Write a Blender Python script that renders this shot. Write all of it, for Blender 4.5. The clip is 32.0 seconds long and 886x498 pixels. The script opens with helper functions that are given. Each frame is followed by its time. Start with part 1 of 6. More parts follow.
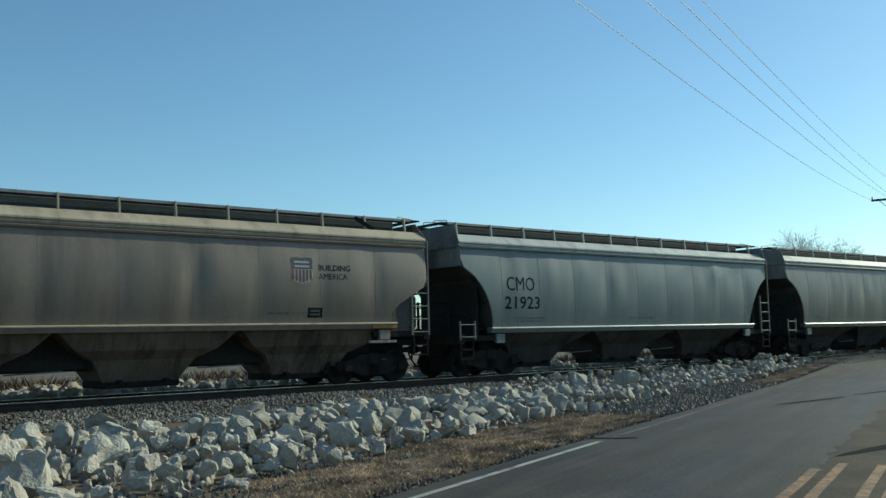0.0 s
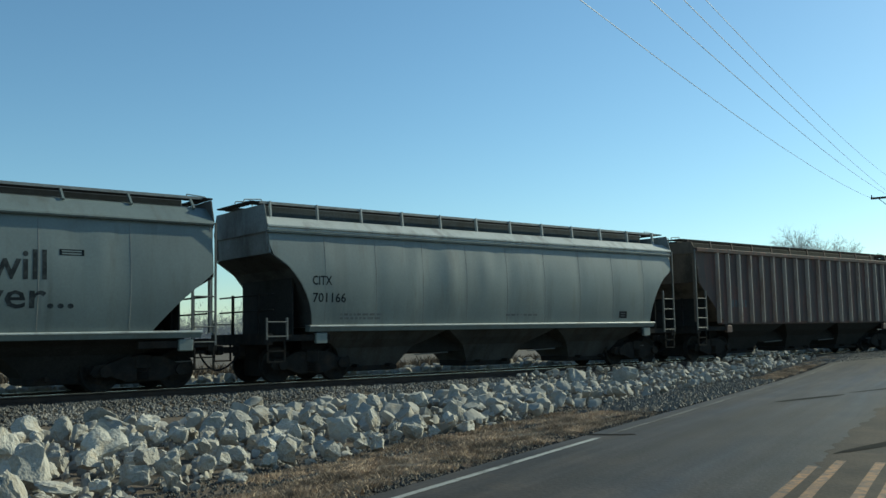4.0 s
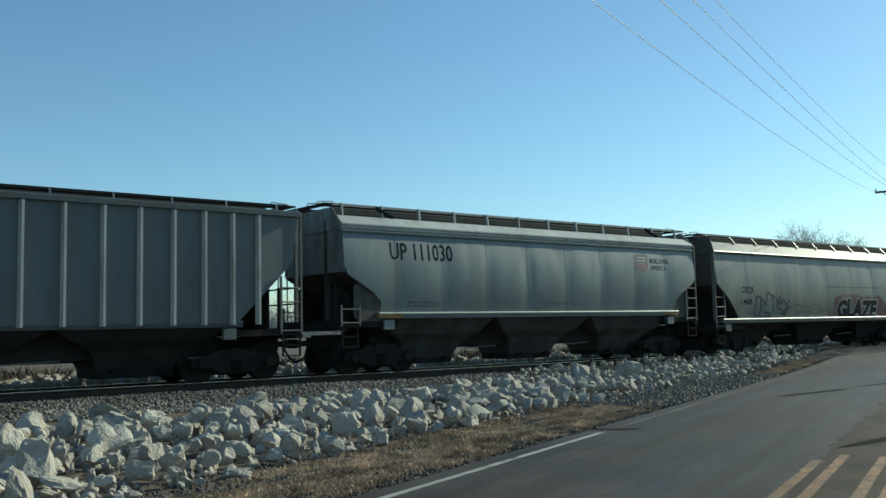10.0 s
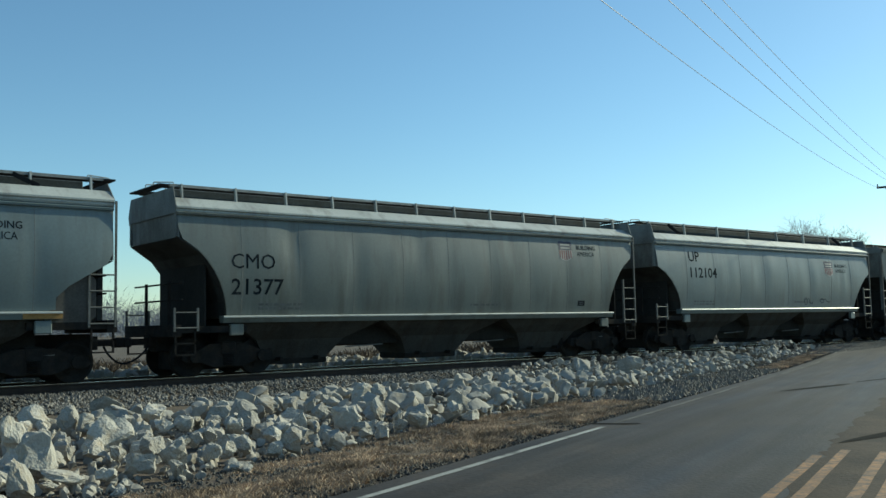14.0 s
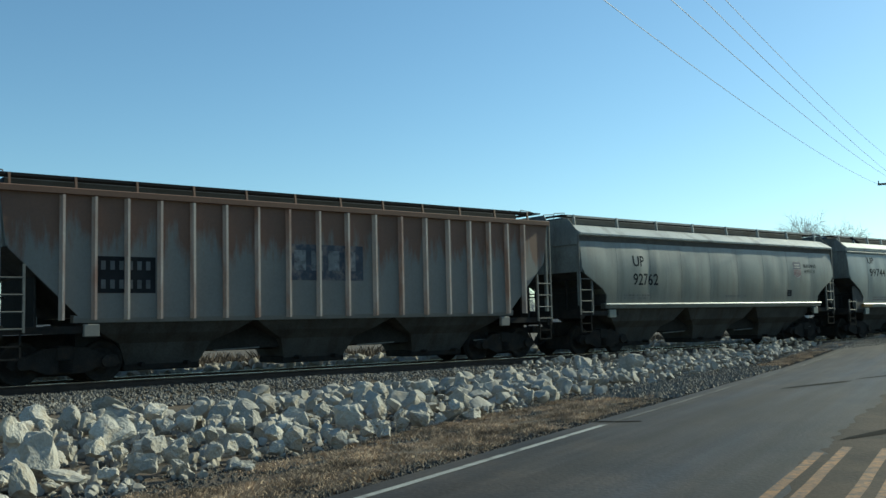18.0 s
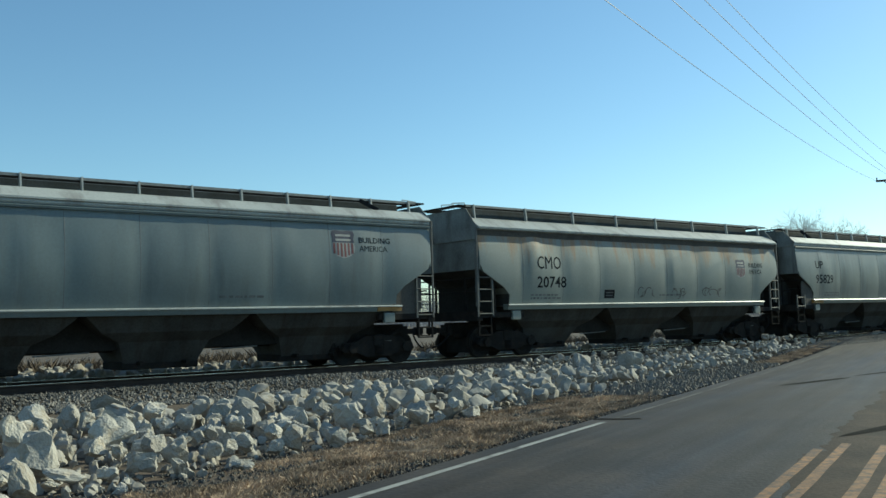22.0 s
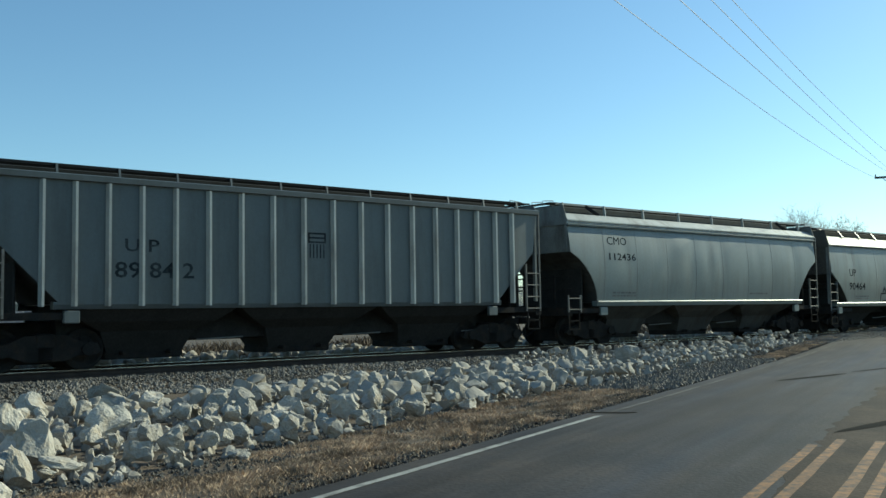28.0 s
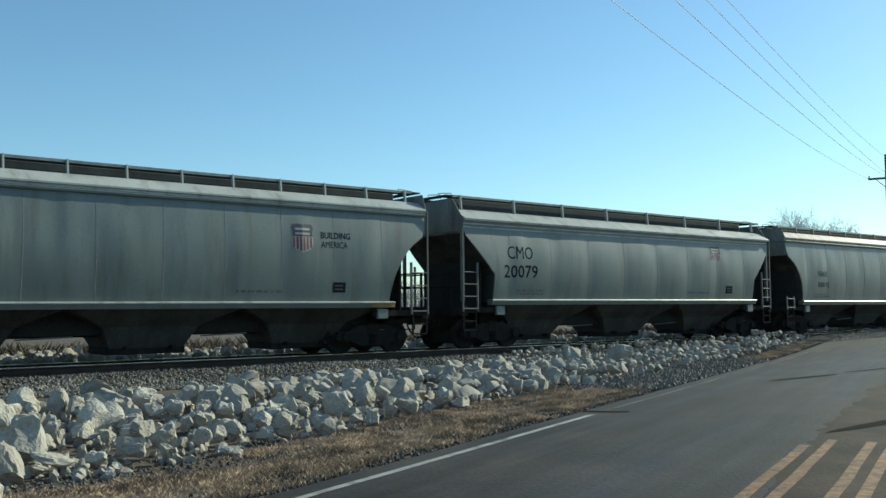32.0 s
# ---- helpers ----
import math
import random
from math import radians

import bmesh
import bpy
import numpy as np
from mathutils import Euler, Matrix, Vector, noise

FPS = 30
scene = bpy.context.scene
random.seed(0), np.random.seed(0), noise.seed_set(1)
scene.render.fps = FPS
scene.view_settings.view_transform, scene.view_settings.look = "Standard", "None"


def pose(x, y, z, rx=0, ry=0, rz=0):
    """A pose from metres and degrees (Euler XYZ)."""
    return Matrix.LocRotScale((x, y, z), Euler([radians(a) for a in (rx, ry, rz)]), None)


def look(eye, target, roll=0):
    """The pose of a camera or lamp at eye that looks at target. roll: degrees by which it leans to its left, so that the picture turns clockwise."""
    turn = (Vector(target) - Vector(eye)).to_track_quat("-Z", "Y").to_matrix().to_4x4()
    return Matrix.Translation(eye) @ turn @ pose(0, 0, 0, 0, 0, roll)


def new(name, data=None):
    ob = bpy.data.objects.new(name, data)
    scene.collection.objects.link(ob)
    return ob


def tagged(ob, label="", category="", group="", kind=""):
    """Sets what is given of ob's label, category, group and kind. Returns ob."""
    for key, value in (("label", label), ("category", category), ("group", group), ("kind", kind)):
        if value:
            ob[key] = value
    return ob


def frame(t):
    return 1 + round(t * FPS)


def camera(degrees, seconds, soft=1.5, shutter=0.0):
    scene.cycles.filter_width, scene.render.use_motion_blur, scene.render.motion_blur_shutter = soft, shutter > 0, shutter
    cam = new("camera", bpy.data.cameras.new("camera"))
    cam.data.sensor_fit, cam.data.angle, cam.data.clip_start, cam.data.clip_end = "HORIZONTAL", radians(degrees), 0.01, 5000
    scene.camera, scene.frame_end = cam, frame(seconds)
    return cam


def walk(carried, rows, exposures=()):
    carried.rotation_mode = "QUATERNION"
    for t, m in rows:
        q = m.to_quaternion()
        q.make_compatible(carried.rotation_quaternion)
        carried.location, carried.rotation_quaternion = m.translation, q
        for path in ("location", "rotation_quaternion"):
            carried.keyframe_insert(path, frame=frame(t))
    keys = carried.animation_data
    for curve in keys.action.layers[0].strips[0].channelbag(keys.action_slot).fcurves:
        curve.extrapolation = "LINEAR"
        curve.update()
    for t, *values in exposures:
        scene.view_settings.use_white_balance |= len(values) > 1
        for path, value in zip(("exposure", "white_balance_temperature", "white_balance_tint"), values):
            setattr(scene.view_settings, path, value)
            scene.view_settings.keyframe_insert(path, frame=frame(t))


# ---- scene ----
import collections

cam = camera(50.82, 32.0, soft=1.5)
EYE = 1.4
walk(cam, [
    (0, pose(0, 0, 1.4, 95.568, 1.431, -39.014)),
    (0.5, pose(0, 0, 1.4, 95.544, 1.355, -39.023)),
    (1, pose(0, 0, 1.4, 95.556, 1.552, -39.023)),
    (1.5, pose(0, 0, 1.4, 95.575, 1.448, -39.048)),
    (2, pose(0, 0, 1.4, 95.436, 1.258, -39.055)),
    (2.5, pose(0, 0, 1.4, 95.369, 1.436, -39.067)),
    (3, pose(0, 0, 1.4, 95.414, 1.421, -39.068)),
    (3.5, pose(0, 0, 1.4, 95.333, 1.103, -39.100)),
    (5.5, pose(0, 0, 1.4, 95.214, 1.409, -39.017)),
    (6, pose(0, 0, 1.4, 95.220, 1.396, -39.008)),
    (6.5, pose(0, 0, 1.4, 95.241, 1.234, -39.044)),
    (7, pose(0, 0, 1.4, 95.149, 1.348, -39.019)),
    (7.5, pose(0, 0, 1.4, 95.150, 1.410, -39.011)),
    (8, pose(0, 0, 1.4, 95.033, 1.287, -39.017)),
    (8.5, pose(0, 0, 1.4, 94.981, 1.308, -39.057)),
    (9, pose(0, 0, 1.4, 95.076, 1.277, -39.057)),
    (9.5, pose(0, 0, 1.4, 95.052, 1.048, -38.989)),
    (10, pose(0, 0, 1.4, 95.013, 1.277, -38.854)),
    (10.5, pose(0, 0, 1.4, 95.083, 1.502, -38.776)),
    (11, pose(0, 0, 1.4, 95.066, 1.184, -38.760)),
    (11.5, pose(0, 0, 1.4, 95.010, 1.452, -38.711)),
    (12, pose(0, 0, 1.4, 94.917, 1.243, -38.714)),
    (12.5, pose(0, 0, 1.4, 94.822, 1.146, -38.746)),
    (13, pose(0, 0, 1.4, 94.829, 1.365, -38.747)),
    (13.5, pose(0, 0, 1.4, 94.797, 1.215, -38.804)),
    (14, pose(0, 0, 1.4, 94.665, 1.144, -38.798)),
    (14.5, pose(0, 0, 1.4, 94.679, 1.243, -38.779)),
    (16.5, pose(0, 0, 1.4, 94.729, 1.434, -38.742)),
    (17, pose(0, 0, 1.4, 94.625, 1.470, -38.718)),
    (17.5, pose(0, 0, 1.4, 94.609, 1.541, -38.730)),
    (18, pose(0, 0, 1.4, 94.572, 1.351, -38.723)),
    (18.5, pose(0, 0, 1.4, 94.488, 1.357, -38.707)),
    (19, pose(0, 0, 1.4, 94.496, 1.460, -38.689)),
    (19.5, pose(0, 0, 1.4, 94.541, 1.684, -38.704)),
    (20, pose(0, 0, 1.4, 94.491, 1.447, -38.715)),
    (20.5, pose(0, 0, 1.4, 94.507, 1.517, -38.740)),
    (21, pose(0, 0, 1.4, 94.556, 1.483, -38.738)),
    (21.5, pose(0, 0, 1.4, 94.473, 1.378, -38.774)),
    (22, pose(0, 0, 1.4, 94.454, 1.540, -38.786)),
    (22.5, pose(0, 0, 1.4, 94.516, 1.452, -38.809)),
    (23, pose(0, 0, 1.4, 94.440, 1.187, -38.853)),
    (23.5, pose(0, 0, 1.4, 94.328, 1.088, -38.902)),
    (24, pose(0, 0, 1.4, 94.315, 1.105, -38.907)),
    (24.5, pose(0, 0, 1.4, 94.205, 0.892, -38.938)),
    (25, pose(0, 0, 1.4, 94.067, 1.150, -38.923)),
    (25.5, pose(0, 0, 1.4, 94.068, 1.219, -38.919)),
    (27.5, pose(0, 0, 1.4, 94.004, 0.978, -38.960)),
    (28, pose(0, 0, 1.4, 93.968, 0.953, -38.949)),
    (28.5, pose(0, 0, 1.4, 94.020, 1.154, -38.933)),
    (29, pose(0, 0, 1.4, 93.997, 0.919, -39.007)),
    (29.5, pose(0, 0, 1.4, 93.865, 0.989, -39.115)),
    (30, pose(0, 0, 1.4, 93.893, 0.951, -39.262)),
    (30.5, pose(0, 0, 1.4, 93.935, 0.689, -39.283)),
    (31, pose(0, 0, 1.4, 93.887, 0.614, -39.318)),
    (31.5, pose(0, 0, 1.4, 93.929, 0.628, -39.380)),
    (32, pose(0, 0, 1.4, 93.847, 0.570, -39.330)),
], exposures=[(0, 0.09, 6000, -13), (9, 0.12, 6010, -13), (14, 0.19, 6030, -13), (18, 0.22, 6050, -13), (25, 0.28, 6060, -12), (32, 0.31, 6060, -12)])

# ---- world, sun ----
SUN_AZ, SUN_EL = -6.0, 28.0     # degrees from the track's direction, and above the horizon
world = bpy.data.worlds.new("sky")
scene.world = world
world.use_nodes = True
wn = world.node_tree.nodes
sky = wn.new("ShaderNodeTexSky")
sky.sky_type = "NISHITA"
sky.sun_disc = False
sky.sun_elevation = radians(SUN_EL)
sky.sun_rotation = radians(90 - SUN_AZ)
sky.altitude = 200
sky.air_density, sky.dust_density, sky.ozone_density = 1.0, 0.42, 3.3
wn["Background"].inputs["Strength"].default_value = 0.12
world.node_tree.links.new(sky.outputs[0], wn["Background"].inputs["Color"])

sun = new("sun", bpy.data.lights.new("sun", "SUN"))
sun.data.energy, sun.data.angle, sun.data.color = 5.0, radians(0.53), (1.0, 0.87, 0.70)
sd = Vector((math.cos(radians(SUN_EL)) * math.cos(radians(SUN_AZ)), math.cos(radians(SUN_EL)) * math.sin(radians(SUN_AZ)), math.sin(radians(SUN_EL))))
sun.matrix_world = look(sd * 200, (0, 0, 0))
scene.view_settings.exposure = 0.0

# ---- materials ----


def mat(name, color, rough=0.8, metal=0.0, vary=0.25, scale=3.0, fine=40.0, bump=0.3, dirt=None, dirt_amount=0.4, dirt_scale=1.2, streak=False, rand=0.0, spec=0.5, bump_dist=0.01, upto=None):
    """A surface with variation at two scales, an optional second colour in stains, and fine relief."""
    m = bpy.data.materials.new(name)
    m.use_nodes = True
    nt = m.node_tree
    n, l = nt.nodes, nt.links
    bs = n["Principled BSDF"]
    bs.inputs["Roughness"].default_value, bs.inputs["Metallic"].default_value = rough, metal
    bs.inputs["Specular IOR Level"].default_value = spec
    co = n.new("ShaderNodeTexCoord")
    mp = n.new("ShaderNodeMapping")
    l.new(co.outputs["Object"], mp.inputs[0])
    info = n.new("ShaderNodeObjectInfo")
    off = n.new("ShaderNodeVectorMath")
    off.operation = "SCALE"
    comb = n.new("ShaderNodeCombineXYZ")
    for i in range(3):
        l.new(info.outputs["Random"], comb.inputs[i])
    off.inputs[3].default_value = 37.0
    l.new(comb.outputs[0], off.inputs[0])
    l.new(off.outputs[0], mp.inputs["Location"])
    big = n.new("ShaderNodeTexNoise")
    big.inputs["Scale"].default_value, big.inputs["Detail"].default_value = scale, 5
    l.new(mp.outputs[0], big.inputs["Vector"])
    small = n.new("ShaderNodeTexNoise")
    small.inputs["Scale"].default_value, small.inputs["Detail"].default_value = fine, 3
    l.new(mp.outputs[0], small.inputs["Vector"])
    ramp = n.new("ShaderNodeMapRange")
    ramp.inputs[1].default_value, ramp.inputs[2].default_value = 0.3, 0.7
    ramp.inputs[3].default_value, ramp.inputs[4].default_value = 1 - vary, 1 + vary
    l.new(big.outputs[0], ramp.inputs[0])
    ramp2 = n.new("ShaderNodeMapRange")
    ramp2.inputs[1].default_value, ramp2.inputs[2].default_value = 0.3, 0.7
    ramp2.inputs[3].default_value, ramp2.inputs[4].default_value = 1 - vary * 0.6, 1 + vary * 0.6
    l.new(small.outputs[0], ramp2.inputs[0])
    mul = n.new("ShaderNodeMath")
    mul.operation = "MULTIPLY"
    l.new(ramp.outputs[0], mul.inputs[0])
    l.new(ramp2.outputs[0], mul.inputs[1])
    last = mul.outputs[0]
    if rand:
        rr = n.new("ShaderNodeMapRange")
        rr.inputs[3].default_value, rr.inputs[4].default_value = 1 - rand, 1 + rand
        l.new(info.outputs["Random"], rr.inputs[0])
        mu = n.new("ShaderNodeMath")
        mu.operation = "MULTIPLY"
        l.new(last, mu.inputs[0])
        l.new(rr.outputs[0], mu.inputs[1])
        last = mu.outputs[0]
    base = n.new("ShaderNodeRGB")
    base.outputs[0].default_value = (*color, 1)
    col = base.outputs[0]
    if dirt:
        dm = n.new("ShaderNodeMapping")
        l.new(co.outputs["Object"], dm.inputs[0])
        l.new(off.outputs[0], dm.inputs["Location"])
        if streak:
            dm.inputs["Scale"].default_value = (2.2, 1, 0.35)
        dn = n.new("ShaderNodeTexNoise")
        dn.inputs["Scale"].default_value, dn.inputs["Detail"].default_value, dn.inputs["Roughness"].default_value = dirt_scale, 7, 0.65
        l.new(dm.outputs[0], dn.inputs["Vector"])
        dr = n.new("ShaderNodeMapRange")
        dr.inputs[1].default_value, dr.inputs[2].default_value = 0.62 - 0.3 * dirt_amount, 0.78 - 0.3 * dirt_amount
        l.new(dn.outputs[0], dr.inputs[0])
        if upto:
            # the second coat reaches down to about this height, with a ragged edge
            sep = n.new("ShaderNodeSeparateXYZ")
            l.new(co.outputs["Object"], sep.inputs[0])
            lvl = n.new("ShaderNodeMapRange")
            lvl.inputs[1].default_value, lvl.inputs[2].default_value = upto - 1.0, upto + 1.0
            lvl.inputs[3].default_value, lvl.inputs[4].default_value = -0.28, 0.28
            l.new(sep.outputs[2], lvl.inputs[0])
            ad = n.new("ShaderNodeMath")
            ad.operation = "ADD"
            l.new(dn.outputs[0], ad.inputs[0])
            l.new(lvl.outputs[0], ad.inputs[1])
            l.new(ad.outputs[0], dr.inputs[0])
        dmix = n.new("ShaderNodeMix")
        dmix.data_type = "RGBA"
        l.new(dr.outputs[0], dmix.inputs["Factor"])
        l.new(col, dmix.inputs["A"])
        dmix.inputs["B"].default_value = (*dirt, 1)
        col = dmix.outputs["Result"]
    vm = n.new("ShaderNodeVectorMath")
    vm.operation = "SCALE"
    l.new(col, vm.inputs[0])
    l.new(last, vm.inputs[3])
    l.new(vm.outputs[0], bs.inputs["Base Color"])
    if bump:
        bp = n.new("ShaderNodeBump")
        bp.inputs["Strength"].default_value, bp.inputs["Distance"].default_value = bump, bump_dist
        l.new(small.outputs[0], bp.inputs["Height"])
        l.new(bp.outputs[0], bs.inputs["Normal"])
    return m


M = {
    "worn_asphalt": mat("worn_asphalt", (0.040, 0.0282, 0.0196), 0.85, vary=0.4, scale=1.5, fine=24, bump=0.6, dirt=(0.026, 0.0195, 0.0145), dirt_amount=0.55, dirt_scale=1.3, spec=0.18),
    "road_dark": mat("road_dark", (0.008, 0.008, 0.008), 0.95, vary=0.3, scale=3, fine=60, bump=0.3, spec=0.05),
    "white_line": mat("white_line", (0.27, 0.27, 0.25), 0.7, vary=0.15, scale=4, fine=60, dirt=(0.09, 0.09, 0.085), dirt_amount=0.4, dirt_scale=2.5),
    "rubbed_line": mat("rubbed_line", (0.075, 0.073, 0.068), 0.8, vary=0.3, scale=1.5, fine=30, dirt=(0.02, 0.019, 0.018), dirt_amount=0.6, dirt_scale=1.2),
    "yellow_line": mat("yellow_line", (0.21, 0.102, 0.030), 0.75, vary=0.25, scale=2, fine=30, dirt=(0.062, 0.038, 0.022), dirt_amount=0.6, dirt_scale=11.0),
    "soil": mat("soil", (0.082, 0.060, 0.041), 0.95, vary=0.35, scale=0.8, fine=25, bump=0.6, dirt=(0.055, 0.046, 0.036), dirt_amount=0.5, dirt_scale=1.1, bump_dist=0.03),
    "gravel": mat("gravel", (0.10, 0.095, 0.084), 0.95, vary=0.4, scale=1.0, fine=30, bump=0.8, dirt=(0.07, 0.064, 0.055), dirt_amount=0.45, dirt_scale=14, bump_dist=0.03),
    "shoulder": mat("shoulder", (0.165, 0.148, 0.125), 0.95, vary=0.4, scale=2.0, fine=12, dirt=(0.10, 0.085, 0.065), dirt_amount=0.5, dirt_scale=2),
    "verge": mat("verge", (0.052, 0.046, 0.039), 0.95, vary=0.4, scale=1.0, fine=30, dirt=(0.10, 0.085, 0.065), dirt_amount=0.4, dirt_scale=6),
    "stone": mat("stone", (0.385, 0.362, 0.32), 0.95, vary=0.16, scale=1.6, fine=9, bump=0.7, dirt=(0.29, 0.25, 0.195), dirt_amount=0.4, dirt_scale=1.6, rand=0.22, bump_dist=0.035, spec=0.2),
    "ballast": mat("ballast", (0.155, 0.143, 0.126), 0.95, vary=0.5, scale=0.9, fine=9, bump=0.3),
    "rail_side": mat("rail_side", (0.045, 0.03, 0.022), 0.8, metal=0.2, vary=0.3, scale=3, fine=60),
    "rail_top": mat("rail_top", (0.4, 0.385, 0.365), 0.16, metal=0.95, vary=0.08, scale=3, fine=60, bump=0.05),
    "tie": mat("tie", (0.05, 0.04, 0.032), 0.9, vary=0.3, scale=4, fine=40),
    "dry_grass": mat("dry_grass", (0.42, 0.315, 0.215), 0.85, vary=0.4, scale=1.6, fine=6, dirt=(0.17, 0.12, 0.075), dirt_amount=0.5, dirt_scale=2.2, bump=0.0),
    "weeds": mat("weeds", (0.10, 0.077, 0.055), 0.9, vary=0.4, scale=1.2, fine=6, dirt=(0.08, 0.06, 0.043), dirt_amount=0.5, dirt_scale=1.5, bump=0.0),
    "truck": mat("truck", (0.020, 0.019, 0.018), 0.95, spec=0.15, vary=0.3, scale=3, fine=30, dirt=(0.030, 0.024, 0.019), dirt_amount=0.45, dirt_scale=4),
    "end_wall": mat("end_wall", (0.17, 0.185, 0.18), 0.8, vary=0.25, scale=1.2, fine=20, dirt=(0.10, 0.10, 0.093), dirt_amount=0.5, dirt_scale=1.2, streak=True),
    # grime plus the shade under the car ends, both in the colour
    "end_grime_shade": mat("end_grime_shade", (0.050, 0.050, 0.047), 0.9, spec=0.2, vary=0.25, scale=1.2, fine=20, dirt=(0.030, 0.028, 0.026), dirt_amount=0.5, dirt_scale=1.2, streak=True),
    "end_brown": mat("end_brown", (0.12, 0.093, 0.07), 0.85, vary=0.25, scale=1.2, fine=20, dirt=(0.05, 0.04, 0.03), dirt_amount=0.5, dirt_scale=1.2, streak=True),
    "coaming_grey": mat("coaming_grey", (0.048, 0.066, 0.084), 0.85, vary=0.3, scale=2, fine=20),
    "coaming": mat("coaming", (0.02, 0.029, 0.04), 0.85, vary=0.3, scale=2, fine=20),
    # bay colours: caked dirt, and shade under the sill painted in
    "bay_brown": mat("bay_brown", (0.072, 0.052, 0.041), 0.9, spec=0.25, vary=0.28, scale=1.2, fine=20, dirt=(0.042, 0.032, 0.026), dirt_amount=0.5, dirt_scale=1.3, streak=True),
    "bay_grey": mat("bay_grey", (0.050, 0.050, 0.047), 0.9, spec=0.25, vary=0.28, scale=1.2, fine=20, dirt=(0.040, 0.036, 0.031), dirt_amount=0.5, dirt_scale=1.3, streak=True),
    # near-black for the underside: soot with its shade painted in
    "soot_shade": mat("soot_shade", (0.030, 0.029, 0.027), 0.95, spec=0.15, vary=0.3, scale=1.5, fine=20, dirt=(0.020, 0.019, 0.018), dirt_amount=0.5, dirt_scale=1.5),
    # also stands for the eave shade on slab fascias
    "grime": mat("grime", (0.085, 0.078, 0.068), 0.9, vary=0.3, scale=1.5, fine=20, dirt=(0.045, 0.04, 0.035), dirt_amount=0.5, dirt_scale=1.5),
    "panel_blue": mat("panel_blue", (0.035, 0.042, 0.06), 0.7, vary=0.3, dirt=(0.13, 0.11, 0.10), dirt_amount=0.45, dirt_scale=3),
    "panel_pale": mat("panel_pale", (0.15, 0.155, 0.16), 0.7, vary=0.3, dirt=(0.05, 0.05, 0.055), dirt_amount=0.5, dirt_scale=4),
    "black": mat("black", (0.016, 0.017, 0.019), 0.85, spec=0.12, vary=0.2),
    "lettering": mat("lettering", (0.010, 0.014, 0.018), 0.9, spec=0.08, vary=0.25, scale=3, fine=30, bump=0, dirt=(0.032, 0.036, 0.038), dirt_amount=0.3, dirt_scale=6),
    "rubbed_ink": mat("rubbed_ink", (0.028, 0.033, 0.036), 0.9, spec=0.1, vary=0.25, scale=3, fine=30, bump=0, dirt=(0.055, 0.062, 0.063), dirt_amount=0.5, dirt_scale=6),
    "faded": mat("faded", (0.075, 0.08, 0.082), 0.7, vary=0.25, scale=3, fine=30, bump=0, dirt=(0.09, 0.092, 0.092), dirt_amount=0.4, dirt_scale=4),
    "stencil": mat("stencil", (0.09, 0.094, 0.094), 0.7, vary=0.25, bump=0, dirt=(0.14, 0.145, 0.14), dirt_amount=0.5, dirt_scale=4),
    "ladder": mat("ladder", (0.115, 0.115, 0.107), 0.7, vary=0.25, scale=3, fine=30),
    "seam": mat("seam", (0.14, 0.14, 0.132), 0.8, vary=0.3, scale=2, fine=20),
    "blue": mat("blue", (0.022, 0.028, 0.06), 0.6, vary=0.15, bump=0),
    "red": mat("red", (0.14, 0.04, 0.042), 0.65, vary=0.15, bump=0),
    "cream": mat("cream", (0.31, 0.31, 0.295), 0.65, vary=0.12, bump=0),
    "spray_blue": mat("spray_blue", (0.026, 0.036, 0.047), 0.7, vary=0.3, bump=0),
    "spray_haze": mat("spray_haze", (0.10, 0.125, 0.13), 0.7, vary=0.3, bump=0, dirt=(0.16, 0.158, 0.14), dirt_amount=0.6, dirt_scale=2),
    "spray_pale": mat("spray_pale", (0.23, 0.235, 0.225), 0.6, vary=0.2, bump=0, dirt=(0.19, 0.185, 0.17), dirt_amount=0.5, dirt_scale=2),
    "spray_red": mat("spray_red", (0.125, 0.046, 0.042), 0.7, vary=0.3, scale=1.5, bump=0, dirt=(0.13, 0.10, 0.09), dirt_amount=0.6, dirt_scale=1.5),
    "spray_grey": mat("spray_grey", (0.07, 0.06, 0.053), 0.7, vary=0.3, bump=0),
    "orange": mat("orange", (0.25, 0.14, 0.035), 0.65, vary=0.2, bump=0),
    "galvanized": mat("galvanized", (0.22, 0.225, 0.22), 0.55, metal=0.2, vary=0.2, scale=4, fine=30),
    "pole_wood": mat("pole_wood", (0.13, 0.10, 0.075), 0.9, vary=0.3, scale=3, fine=30),
    "wire": mat("wire", (0.06, 0.062, 0.065), 0.5, metal=0.3, bump=0),
    "bark": mat("bark", (0.42, 0.41, 0.40), 0.95, vary=0.25, scale=2, fine=12),
    # blue-grey stands for the haze of distance
    "woods": mat("woods", (0.19, 0.20, 0.225), 0.95, vary=0.3, scale=0.05, fine=0.6, bump=0),
}


